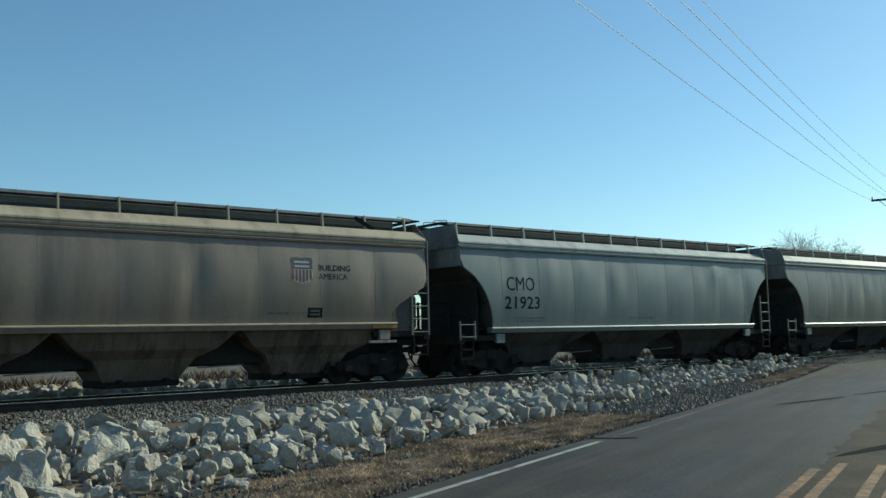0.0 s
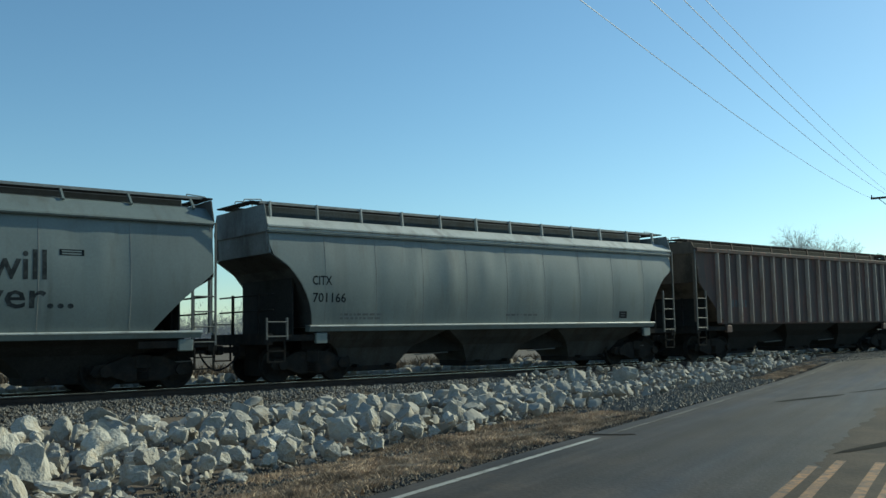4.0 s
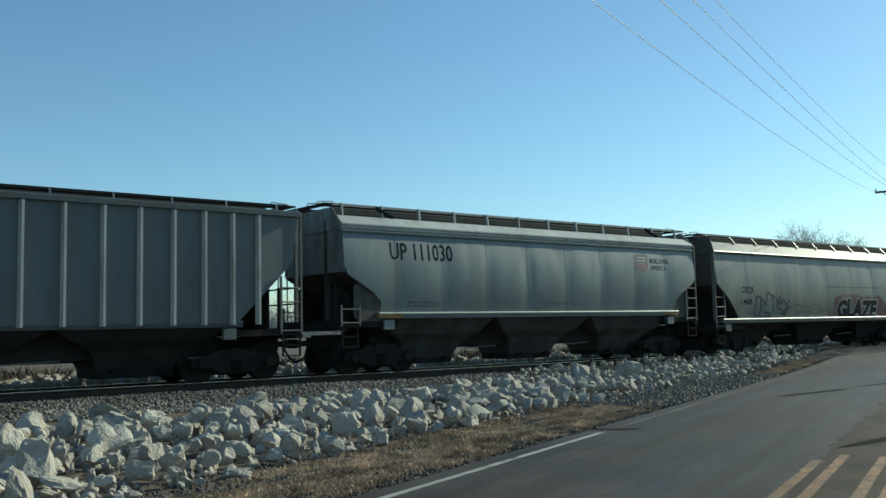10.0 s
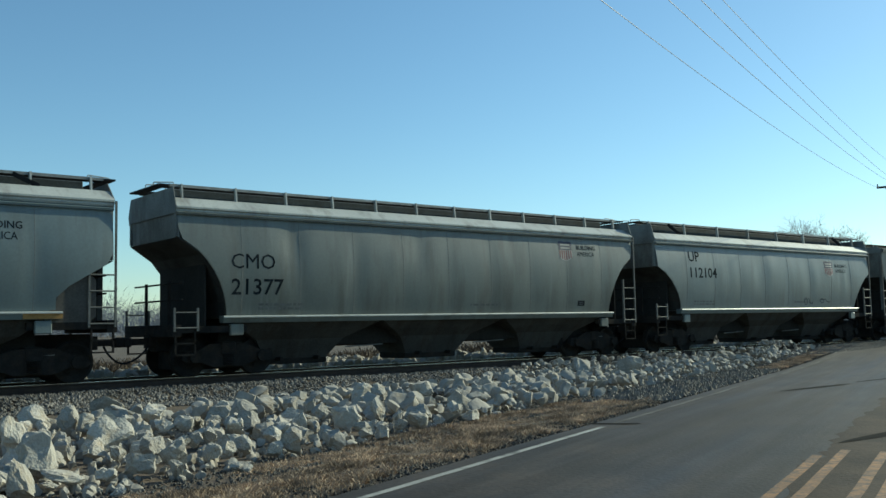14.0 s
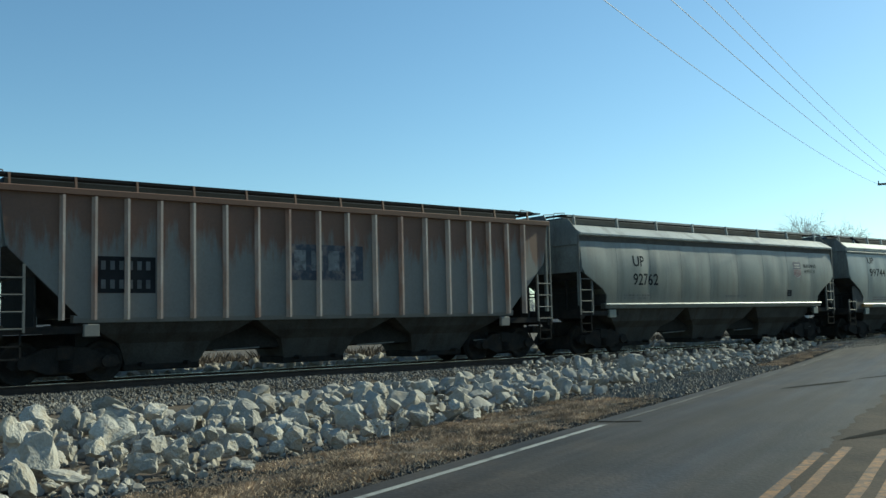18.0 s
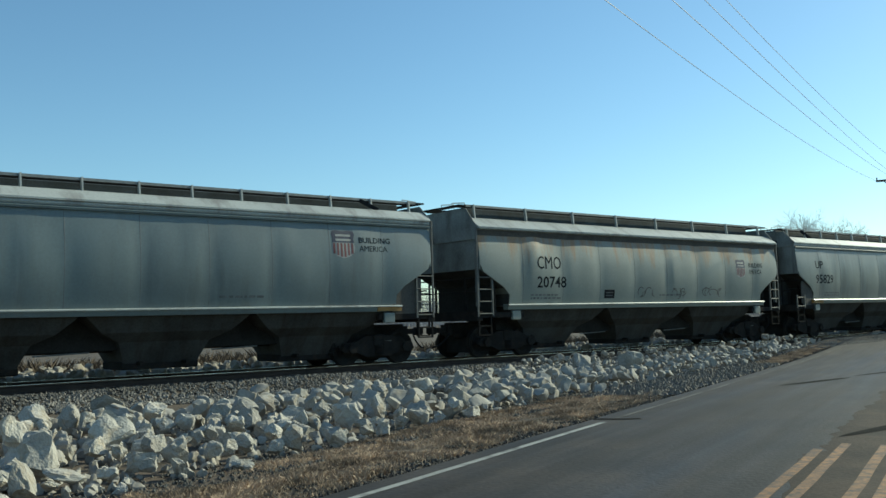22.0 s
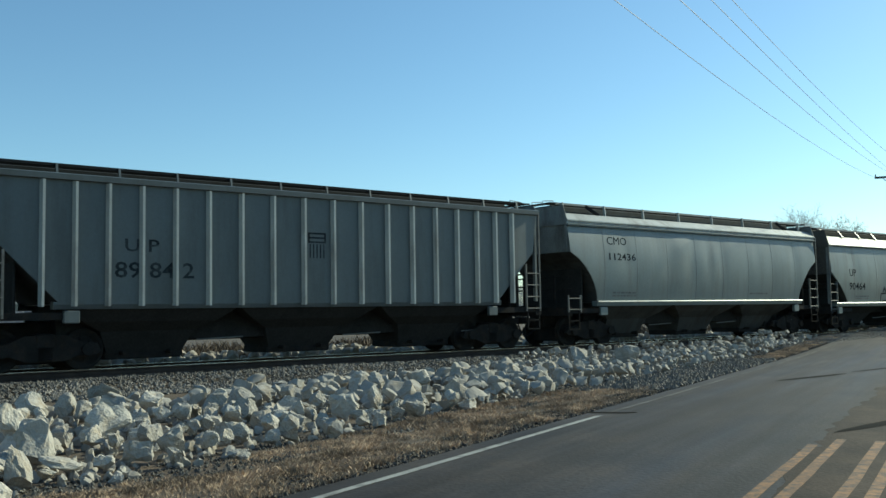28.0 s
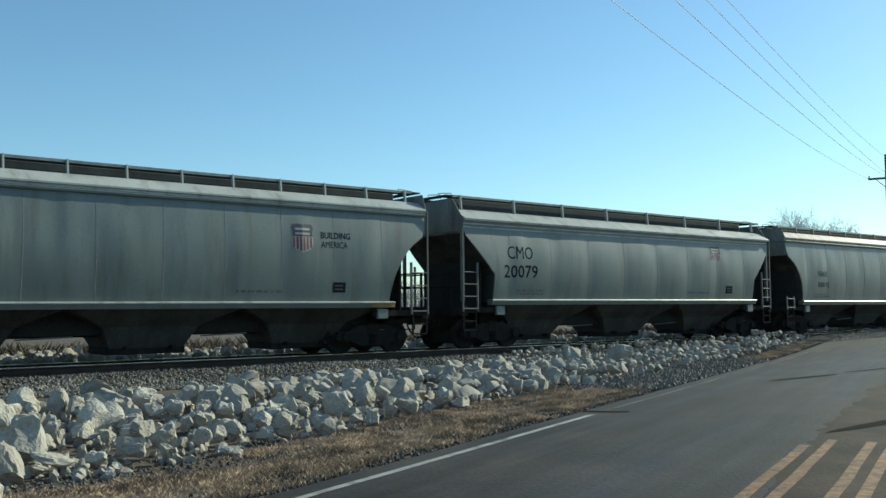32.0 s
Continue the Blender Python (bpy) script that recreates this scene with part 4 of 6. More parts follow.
    if c.style == "ribbed":
        for side in (-1, 1):
            for i in range(18):
                x = -h + 1.40 + sum(0.668 + 0.216 * math.sin(math.pi * (j + 0.5) / 17) for j in range(i))
                # ribs are painted paler than the panels to carry their sunlit look
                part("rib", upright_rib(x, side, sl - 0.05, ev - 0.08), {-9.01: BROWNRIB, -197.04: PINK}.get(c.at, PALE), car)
    else:
        # welded seams between the side plates
        for side in (-1, 1):
            for i in range(1, c.panels):
                s = Shape()
                rows = []
                x = (-1 + 2 * i / c.panels) * (h - 0.12)
                for k in LEVELS[:-1]:
                    z = sl + k * (ev - sl) + 0.005
                    if abs(x) > c.end_x(z) - 0.05:
                        continue
                    y = plate_y(c, x * -side, z)
                    rows.append([(x - 0.011, side * (y - 0.002), z), (x, side * (y + 0.004), z), (x + 0.011, side * (y - 0.002), z)])
                vs = [p for r in rows for p in r]
                fs = [(3 * j + a, 3 * j + a + 1, 3 * j + a + 4, 3 * j + a + 3) for j in range(len(rows) - 1) for a in (0, 1)]
                s.add(vs, fs)
                part("seam", s, M["seam"], car)
    # discharge bays, their colour darkened for dirt and for the shade below the sill
    nb = 3
    bw = 2 * (sx - 0.25) / nb
    under = {"wide": 0.86, "ribbed": 0.62}.get(c.style, 0.66)     # the underframe's lower edge
    for i in range(nb):
        a = -sx + 0.25 + bw * i
        m = a + bw / 2
        rings = []
        for q, yy, z in ((bw / 2 - 0.06, 1.40, sl + 0.02), (bw / 2 - 0.10, 1.37, sl - 0.14), (bw / 2 - 0.50, 1.18, 1.06), (bw / 2 - 0.95, 0.92, 0.84), ((bw / 2 - 0.95) * 0.4 + 0.53, 0.74, 0.52), (0.88, 0.62, 0.30)):
            rings.append([(m - q, -yy, z), (m + q, -yy, z), (m + q, yy, z), (m - q, yy, z)])
        bay = part("bay", Shape().loft(list(reversed(rings))), M["soot_shade" if c.style == "wide" or body_m in (RIBGREY, BROWN) else "bay_brown" if c.at == -265.78 else "end_brown" if brownish else "bay_grey"], car, "grimy hopper bay, darkened for shade under the sill")
        g = Shape().cbox(m - 0.95, m + 0.95, -0.64, 0.64, 0.19, 0.38, 0.03)
        for q in (-0.7, 0.7):
            g.bar((m + q * 0.8, -0.9, 0.34), (m + q * 0.8, 0.9, 0.34), 0.05, 8)
        part("outlet_gate", g, M["truck"], bay, "dark discharge gate")
        part("gate_shaft", Shape().bar((m + bw / 2 - 0.95, -1.02, 0.60), (m + bw / 2 + 0.25, -1.06, 0.64), 0.018), M["ladder"], bay, "pale gate operating shaft")
    # near-black colour includes the shade under the car
    part("underframe", Shape().box(-sx + 0.3, sx - 0.3, -0.66, 0.66, under, sl), M["soot_shade"], car)
    part("centre_sill", Shape().cbox(-h + 0.15, h - 0.15, -0.24, 0.24, under - 0.05, 1.08, 0.02), M["truck"], car)
    # ends: platform, ladders, posts, coupler and brake gear
    for e in (-1, 1):
        X = lambda v: e * (h - v)
        bx = lambda s, a, b, y0, y1, z0, z1: s.box(min(X(a), X(b)), max(X(a), X(b)), y0, y1, z0, z1)
        s = bx(Shape(), 0.0, 0.22, -1.52, 1.52, sl - 0.42, sl - 0.14)
        bx(s, 0.1, 1.9, -1.50, -1.36, sl - 0.34, sl - 0.18)
        bx(s, 0.1, 1.9, 1.36, 1.50, sl - 0.34, sl - 0.18)
        bx(s, 0.2, 1.5, -0.9, 0.9, sl - 0.30, sl - 0.25)
        part("end_frame", s, M["truck"], car)
        for side in (-1, 1):
            s = Shape()
            short = e == -1 and c.style in ("angular", "barrel", "round") and c.at != -265.78     # two low rungs only
            s.beam((X(0.045), side * 1.53, sl - 0.3), (X(0.045), side * 1.53, sl + 0.25 if short else ev + 0.02), 0.045, 0.045)
            ladder = part("ladder", s, M["ladder"], car, "steel corner ladder")
            part("stile", Shape().beam((X(0.62), side * 1.52, sl - 0.3), (X(0.62), side * 1.52, sl + 0.25 if short else sl + 0.95 if c.style == "barrel" else sl + 1.15), 0.06, 0.05), M["ladder"], ladder)
            for z in np.arange(sl - 0.22, sl + (0.2 if short else 1.1), 0.36):
                part("rung", Shape().bar((X(0.06), side * 1.54, z), (X(0.62), side * 1.54, z), 0.018), M["ladder"], ladder)
            s = Shape()
            s.beam((X(0.08), side * 1.5, sl - 0.3), (X(0.08), side * 1.5, sl - 0.85), 0.05, 0.04)
            s.beam((X(0.56), side * 1.5, sl - 0.3), (X(0.56), side * 1.5, sl - 0.85), 0.05, 0.04)
            for z in (sl - 0.58, sl - 0.85):
                s.beam((X(0.06), side * 1.5, z), (X(0.58), side * 1.5, z), 0.05, 0.035)
            part("stirrup_step", s, M["truck"], car)
        for y in (-1.42, 1.42):
            part("corner_post", Shape().box(min(X(0.09), X(0.17)), max(X(0.09), X(0.17)), y - 0.05, y + 0.05, sl + (ev - sl) * {"barrel": 0.63, "round": 0.745, "angular": 0.48}.get(c.style, 0.0), ev + 0.03), M["end_brown" if brownish else "end_wall"], car)
        s = Shape()
        for y in (-0.72, 0.72):
            s.beam((X(0.25), y, sl - 0.25), (X(0.25), y, sl + 0.9), 0.06, 0.06)
            s.beam((X(0.95), y * 1.5, sl - 0.25), (X(0.95), y * 1.5, sl + 1.15), 0.07, 0.07)
        s.bar((X(0.25), -1.5, sl + 0.45), (X(0.25), 1.5, sl + 0.45), 0.022)
        s.bar((X(0.25), -1.5, sl + 0.85), (X(0.25), 1.5, sl + 0.85), 0.022)
        part("end_post", s, M["truck"], car, "dark end posts and hand rails")
        s = bx(Shape(), -0.02, 0.6, -0.19, 0.19, 0.70, 1.02)
        s.beam((X(0.1), 0, 0.86), (X(-0.48), 0, 0.86), 0.15, 0.16)
        s.cbox(min(X(-0.42), X(-0.65)), max(X(-0.42), X(-0.65)), -0.17, 0.15, 0.74, 0.98, 0.04)
        part("coupler", s, M["truck"], car, "dark steel knuckle coupler")
        s = Shape()
        s.tube([(X(-0.1 - 0.54 * i / 8), -0.35 + 0.2 * i / 8, 0.78 - 0.42 * math.sin(math.pi * i / 16) ** 0.8) for i in range(9)], 0.025)
        part("brake_hose", s, M["black"], car)
        if e == 1:
            s = Shape()
            s.bar((X(0.28), 0.45, sl + 0.75), (X(0.22), 0.45, sl + 0.75), 0.28, 14)
            s.cbox(min(X(0.4), X(0.8)), max(X(0.4), X(0.8)), 0.0, 0.5, sl - 0.2, sl + 0.35, 0.04)
            s.bar((X(1.1), -0.6, sl + 0.1), (X(1.1), 0.1, sl + 0.1), 0.17, 12)
            part("brake_gear", s, M["truck"], car, "hand brake wheel, reservoir and valve")
        # truck
        tc = X(1.62)
        truck = part("truck", TRUCK["bolster"], M["truck"], car, "four-wheeled truck caked in dark grime")
        truck.matrix_basis = pose(tc, 0, 0)
        part("brake_rigging", Shape().cbox(tc - 1.12, tc + 1.12, -0.62, 0.62, 0.15, 0.62, 0.03), M["truck"], car)
        for y in (-1.0, 1.0):
            o = part("side_frame", TRUCK["side_frame"], M["truck"], truck)
            o.matrix_basis = pose(0, y, 0, 0, 0, 0 if y < 0 else 180)
            o = part("spring", TRUCK["springs"], M["truck"], truck)
            o.matrix_basis = pose(0, y * 1.02, 0)
        for x in (-0.89, 0.89):
            o = part("wheelset", TRUCK["wheelset"], M["truck"], truck)
            o.matrix_basis = pose(x, 0, 0.457)
            WHEELS.append((o, x))
    return car, body



def upright_rib(x, side, z0, z1):
    s = Shape()
    ring = lambda z: [(x - 0.07, side * 1.49, z), (x - 0.025, side * 1.62, z), (x + 0.03, side * 1.62, z), (x + 0.045, side * 1.49, z)]
    s.loft([ring(z0), ring(z1)] if side < 0 else [ring(z1), ring(z0)])
    return s


GREY = paint("grey", (0.126, 0.151, 0.144), (0.095, 0.105, 0.093), 0.32)
# panel grey, darkened for the shade that the ribs throw
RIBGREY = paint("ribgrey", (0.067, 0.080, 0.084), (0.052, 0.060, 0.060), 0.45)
COOL = paint("cool", (0.121, 0.152, 0.153), (0.102, 0.123, 0.122), 0.3)
DULL = paint("dull", (0.108, 0.121, 0.108), (0.078, 0.082, 0.070), 0.5)
TAN = paint("tan", (0.178, 0.137, 0.104), (0.135, 0.100, 0.075), 0.5)
BROWN = paint("brown", (0.062, 0.038, 0.031), (0.118, 0.045, 0.031), 0.5, 0.75, 1.6)
BROWNRIB = paint("brownrib", (0.235, 0.19, 0.16), (0.15, 0.082, 0.055), 0.5)
RUSTY = paint("rusty", (0.166, 0.104, 0.076), (0.182, 0.058, 0.021), 0.5, 0.7, 1.7, upto=2.45)
streaked(RUSTY, (0.055, 0.030, 0.018), 1.9, 0.55, 0.52, 0.68, 0.7)
streaked(RUSTY, (0.34, 0.235, 0.15), 3.4, 0.42, 0.57, 0.70, 0.75)
RUSTGREY = paint("rustgrey", (0.132, 0.128, 0.116), (0.115, 0.055, 0.03), 0.5, 0.7, 1.6, upto=2.95)
STAINED = paint("stained", (0.180, 0.201, 0.180), (0.208, 0.119, 0.049), 0.5, 0.55, 0.9, upto=3.3)
# light grey; on sill flanges and ribs it includes painted sunlight
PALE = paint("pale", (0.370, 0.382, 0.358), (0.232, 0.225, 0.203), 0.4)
PALETAN = paint("paletan", (0.373, 0.312, 0.222), (0.243, 0.203, 0.141), 0.4)
PALERUST = paint("palerust", (0.365, 0.281, 0.2), (0.219, 0.117, 0.074), 0.5)
streaked(PALERUST, (0.14, 0.085, 0.05), 1.6, 1.2, 0.50, 0.64, 0.7)
PINK = paint("pinkrust", (0.373, 0.312, 0.267), (0.243, 0.133, 0.089), 0.55)
for coat in (GREY, COOL, DULL):
    streaked(coat, (0.070, 0.075, 0.068), 1.7, 0.30, 0.54, 0.74, 0.45)
    streaked(coat, (0.235, 0.255, 0.24), 3.0, 0.30, 0.60, 0.76, 0.40)

LG = "weathered grey covered hopper car with "
# style, centre at the start, length, deck, eave, sill, (body, roof, sill) paints, label
FLEET = [
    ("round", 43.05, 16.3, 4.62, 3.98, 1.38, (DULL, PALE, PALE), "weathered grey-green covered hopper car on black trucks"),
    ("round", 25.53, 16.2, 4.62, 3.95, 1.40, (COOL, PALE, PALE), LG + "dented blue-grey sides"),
    ("angular", 8.39, 15.95, 4.60, 3.92, 1.58, (TAN, PALETAN, PALETAN), "tan covered hopper car with a striped shield emblem"),
    ("ribbed", -9.01, 16.4, 4.56, 4.10, 1.44, (BROWN, BROWN, RUSTGREY), "rust-brown ribbed covered hopper car with faded lettering"),
    ("round", -26.70, 16.4, 4.66, 3.95, 1.40, (GREY, PALE, PALE), LG + "smooth green-grey sides"),
    ("wide", -44.28, 16.2, 4.63, 3.92, 1.30, (GREY, GREY, PALE), LG + "large faded lettering"),
    ("barrel", -61.09, 15.3, 4.67, 4.06, 1.45, (COOL, PALE, PALE), LG + "rounded sides, shield emblem"),
    ("wide", -77.95, 16.2, 4.60, 3.88, 1.28, (DULL, DULL, PALE), "dull grey covered hopper car with sprayed graffiti"),
    ("angular", -94.87, 15.4, 4.64, 4.00, 1.60, (COOL, PALE, PALE), LG + "orange strips on its sill"),
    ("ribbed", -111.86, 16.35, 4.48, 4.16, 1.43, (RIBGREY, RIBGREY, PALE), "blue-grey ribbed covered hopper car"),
    ("barrel", -128.84, 15.3, 4.69, 3.98, 1.47, (COOL, PALE, PALE), LG + "rounded blue-grey sides"),
    ("round", -145.82, 16.5, 4.63, 3.99, 1.39, (DULL, PALE, PALE), "dusty brown-grey covered hopper car"),
    ("angular", -162.95, 15.2, 4.63, 4.02, 1.52, (COOL, PALE, PALE), LG + "blue-grey sides and a shield emblem"),
    ("slab", -179.69, 15.9, 4.62, 3.92, 1.60, (DULL, PALE, PALE), LG + "broad upright panels"),
    ("ribbed", -197.04, 16.3, 4.60, 4.18, 1.43, (RUSTGREY, RUSTGREY, RUSTGREY), "rust-streaked grey ribbed covered hopper car with dark placards"),
    ("angular", -214.32, 15.7, 4.63, 3.97, 1.58, (GREY, PALE, PALE), LG + "green-grey sides and a shield emblem"),
    ("slab", -231.49, 16.05, 4.63, 3.86, 1.54, (STAINED, PALE, PALE), "pale grey covered hopper car with orange stains"),
    ("angular", -248.76, 15.3, 4.58, 3.97, 1.55, (COOL, PALE, PALE), LG + "orange sill ends"),
    ("round", -265.78, 16.4, 4.57, 3.94, 1.34, (RUSTY, PALERUST, PALERUST), "heavily rusted orange-brown covered hopper car"),
    ("wide", -283.09, 16.2, 4.60, 3.84, 1.26, (GREY, GREY, PALE), LG + "outlined graffiti along the side"),
    ("barrel", -299.84, 15.3, 4.71, 4.06, 1.40, (COOL, PALE, PALE), LG + "rounded blue-grey sides"),
    ("ribbed", -316.83, 16.3, 4.60, 4.22, 1.46, (RIBGREY, RIBGREY, PALE), "blue-grey ribbed covered hopper car with faint numbers"),
    ("round", -334.30, 16.35, 4.59, 4.02, 1.37, (GREY, PINK, PALE), LG + "rust showing along the roof edge"),
    ("slab", -351.82, 16.4, 4.62, 3.82, 1.42, (GREY, PALE, PALE), LG + "steep slope-sheet ends"),
    ("round", -369.10, 15.7, 4.60, 3.97, 1.36, (GREY, PALE, PALE), LG + "green-grey sides and a shield emblem"),
]

# car, words or mark, x from, x to, z from, z to
MARKS = [
    (1, "CMO", -6.2, -5.02, 2.56, 2.99),
    (1, "21923", -6.29, -4.8, 2, 2.39),
    (2, "CMO", -5.54, -4.64, 2.83, 3.11),
    (2, "265265", -5.61, -4.14, 2.3, 2.61),
    (2, "SHIELD", 3.48, 4.14, 2.63, 3.32),
    (2, "BUILDING AMERICA", 4.31, 5.27, 2.76, 3.14),
    (2, "TAB", 3.99, 4.44, 1.77, 2.03),
    (3, "BARS", -5.9, -4.82, 1.99, 2.27),
    (4, "CITX", -6.86, -6.28, 2.49, 2.73),
    (4, "701166", -6.85, -5.84, 2.04, 2.29),
    (4, "TAB", 5.17, 5.56, 1.59, 1.82),
    (5, "UP", -6.48, -5.82, 2.43, 2.8),
    (5, "90774", -6.49, -5.12, 1.81, 2.18),
    (5, "We will", 1.42, 4.16, 2.47, 3.12),
    (5, "deliver...", 1.54, 4.74, 1.86, 2.42),
    (5, "SMALL", 4.42, 4.95, 2.82, 3.15),
    (6, "SHIELD", 3.63, 4.24, 2.85, 3.56),
    (6, "BUILDING AMERICA", 4.49, 5.43, 3.03, 3.41),
    (6, "CMO", -5.73, -4.78, 3.29, 3.62),
    (6, "112334", -5.73, -4.39, 2.74, 3.08),
    (7, "RED", 0.05, 6.0, 1.24, 2.34),
    (7, "CRDX", -6.42, -5.59, 2.3, 2.57),
    (7, "1408", -6.42, -5.73, 1.86, 2.09),
    (7, "GLAZE", 0.71, 4.16, 1.25, 2.12),
    (7, "SCRAWL", -5.56, -2.96, 1.37, 2.35),
    (8, "UP 111030", -6.08, -3.86, 3.09, 3.58),
    (8, "SHIELD", 4.24, 4.99, 2.94, 3.61),
    (8, "BUILDING AMERICA", 5.07, 6.09, 3.06, 3.48),
    (9, "U P", -5.04, -4.12, 2.53, 2.89),
    (9, "90 11 8", -5.24, -3.35, 1.97, 2.33),
    (9, "SMALL", -0.22, 0.3, 2.6, 3.28),
    (10, "UP", -5.69, -5.04, 3.25, 3.63),
    (10, "112104", -5.66, -4.05, 2.66, 3.04),
    (10, "SHIELD", 3.68, 4.45, 2.87, 3.52),
    (10, "BUILDING AMERICA", 4.59, 5.58, 3.04, 3.41),
    (11, "CMO", -6.79, -5.61, 2.59, 2.96),
    (11, "21377", -6.79, -5.37, 1.95, 2.35),
    (11, "SHIELD", 4.54, 5.18, 3.08, 3.73),
    (11, "BUILDING AMERICA", 5.38, 6.27, 3.26, 3.61),
    (11, "TAB", 5.36, 5.69, 1.65, 1.82),
    (12, "SHIELD", 3.88, 4.48, 2.94, 3.63),
    (12, "BUILDING AMERICA", 4.62, 5.57, 3.08, 3.48),
    (12, "UP", -5.74, -5.14, 3.36, 3.65),
    (12, "99744", -5.69, -4.23, 2.79, 3.14),
    (13, "UP", -5.3, -4.71, 2.91, 3.28),
    (13, "92762", -5.33, -3.99, 2.27, 2.68),
    (13, "SHIELD", 4.73, 5.32, 2.63, 3.31),
    (13, "BUILDING AMERICA", 5.54, 6.49, 2.85, 3.22),
    (13, "TAB", 4.28, 4.59, 1.9, 2.15),
    (14, "PANEL", -1.18, 1.04, 2.31, 3.23),
    (14, "BLACK", -6, -4.68, 1.97, 2.79),
    (15, "UP", -6.35, -5.75, 2.93, 3.25),
    (15, "95829", -6.35, -4.95, 2.3, 2.68),
    (15, "SHIELD", 4.11, 4.8, 2.93, 3.65),
    (15, "BUILDING AMERICA", 4.93, 5.94, 3.07, 3.46),
    (15, "TAB", 4.82, 5.22, 1.8, 2.04),
    (16, "CMO", -5.58, -4.47, 2.68, 3.08),
    (16, "20748", -5.58, -4.26, 2.09, 2.45),
    (16, "SHIELD", 5.04, 5.66, 2.48, 3.19),
    (16, "BUILDING AMERICA", 5.9, 6.83, 2.64, 3.07),
    (16, "SCRAWL", -0.71, 4.34, 1.71, 2.36),
    (16, "TAB", -2.44, -1.94, 1.75, 2.03),
    (17, "UP 111161", -6.08, -4.11, 3.09, 3.52),
    (17, "SHIELD", 4.25, 4.97, 2.85, 3.6),
    (17, "BUILDING AMERICA", 5.1, 6.13, 3.05, 3.43),
    (18, "PLATE", -6.42, -5.38, 2.27, 2.61),
    (18, "PLATE", -6.42, -5.28, 1.81, 2.15),
    (18, "CR IX", -6.28, -5.51, 2.33, 2.55),
    (18, "30600", -6.28, -5.41, 1.87, 2.1),
    (18, "TAB", 4.91, 5.24, 1.62, 1.8),
    (19, "UP", -6.45, -5.84, 2.47, 2.8),
    (19, "90464", -6.48, -5.06, 1.87, 2.2),
    (19, "PIXVKV", 0.46, 4.79, 1.23, 2.24),
    (19, "SCRAWL", -3.57, 0.36, 1.28, 2.12),
    (19, "SMALL", 4.29, 4.81, 2.84, 3.15),
    (20, "CMO", -5.68, -4.67, 3.34, 3.61),
    (20, "112436", -5.63, -4.25, 2.82, 3.06),
    (21, "U P", -4.96, -4.16, 2.64, 2.93),
    (21, "89 84 2", -5.19, -3.31, 2.04, 2.41),
    (21, "SMALL", -0.21, 0.33, 2.61, 3.27),
    (22, "NAHX", -5.7, -4.88, 2.46, 2.71),
    (22, "508192", -5.7, -4.73, 2.01, 2.23),
    (22, "TAB", 5.22, 5.63, 1.63, 2),
    (23, "CMO", -6.39, -5.31, 2.71, 3.11),
    (23, "20079", -6.55, -5.12, 2.13, 2.53),
    (23, "SHIELD", 4.07, 4.78, 2.87, 3.48),
    (23, "TAB", 5.04, 5.48, 1.71, 1.99),
    (24, "SHIELD", 3.36, 4.01, 2.67, 3.41),
    (24, "BUILDING AMERICA", 4.24, 5.15, 2.81, 3.23),
    (24, "TAB", 4.61, 5.02, 1.65, 1.92),
    (18, "BARE", 1.50, 2.02, 2.35, 3.65),
    (7, "STREAK", -0.24, 4.69, 2.60, 2.65), (7, "TAG", 4.7, 6.3, 1.5, 2.3), (7, "TAG", -2.8, 0.0, 1.5, 2.0),
    (22, "SCRAWL", 3.4, 4.0, 1.55, 2.25), (10, "SCRAWL", 2.05, 2.7, 1.6, 2.0), (10, "SCRAWL", 3.3, 4.1, 1.7, 1.95),
]

FLEET_CARS = []


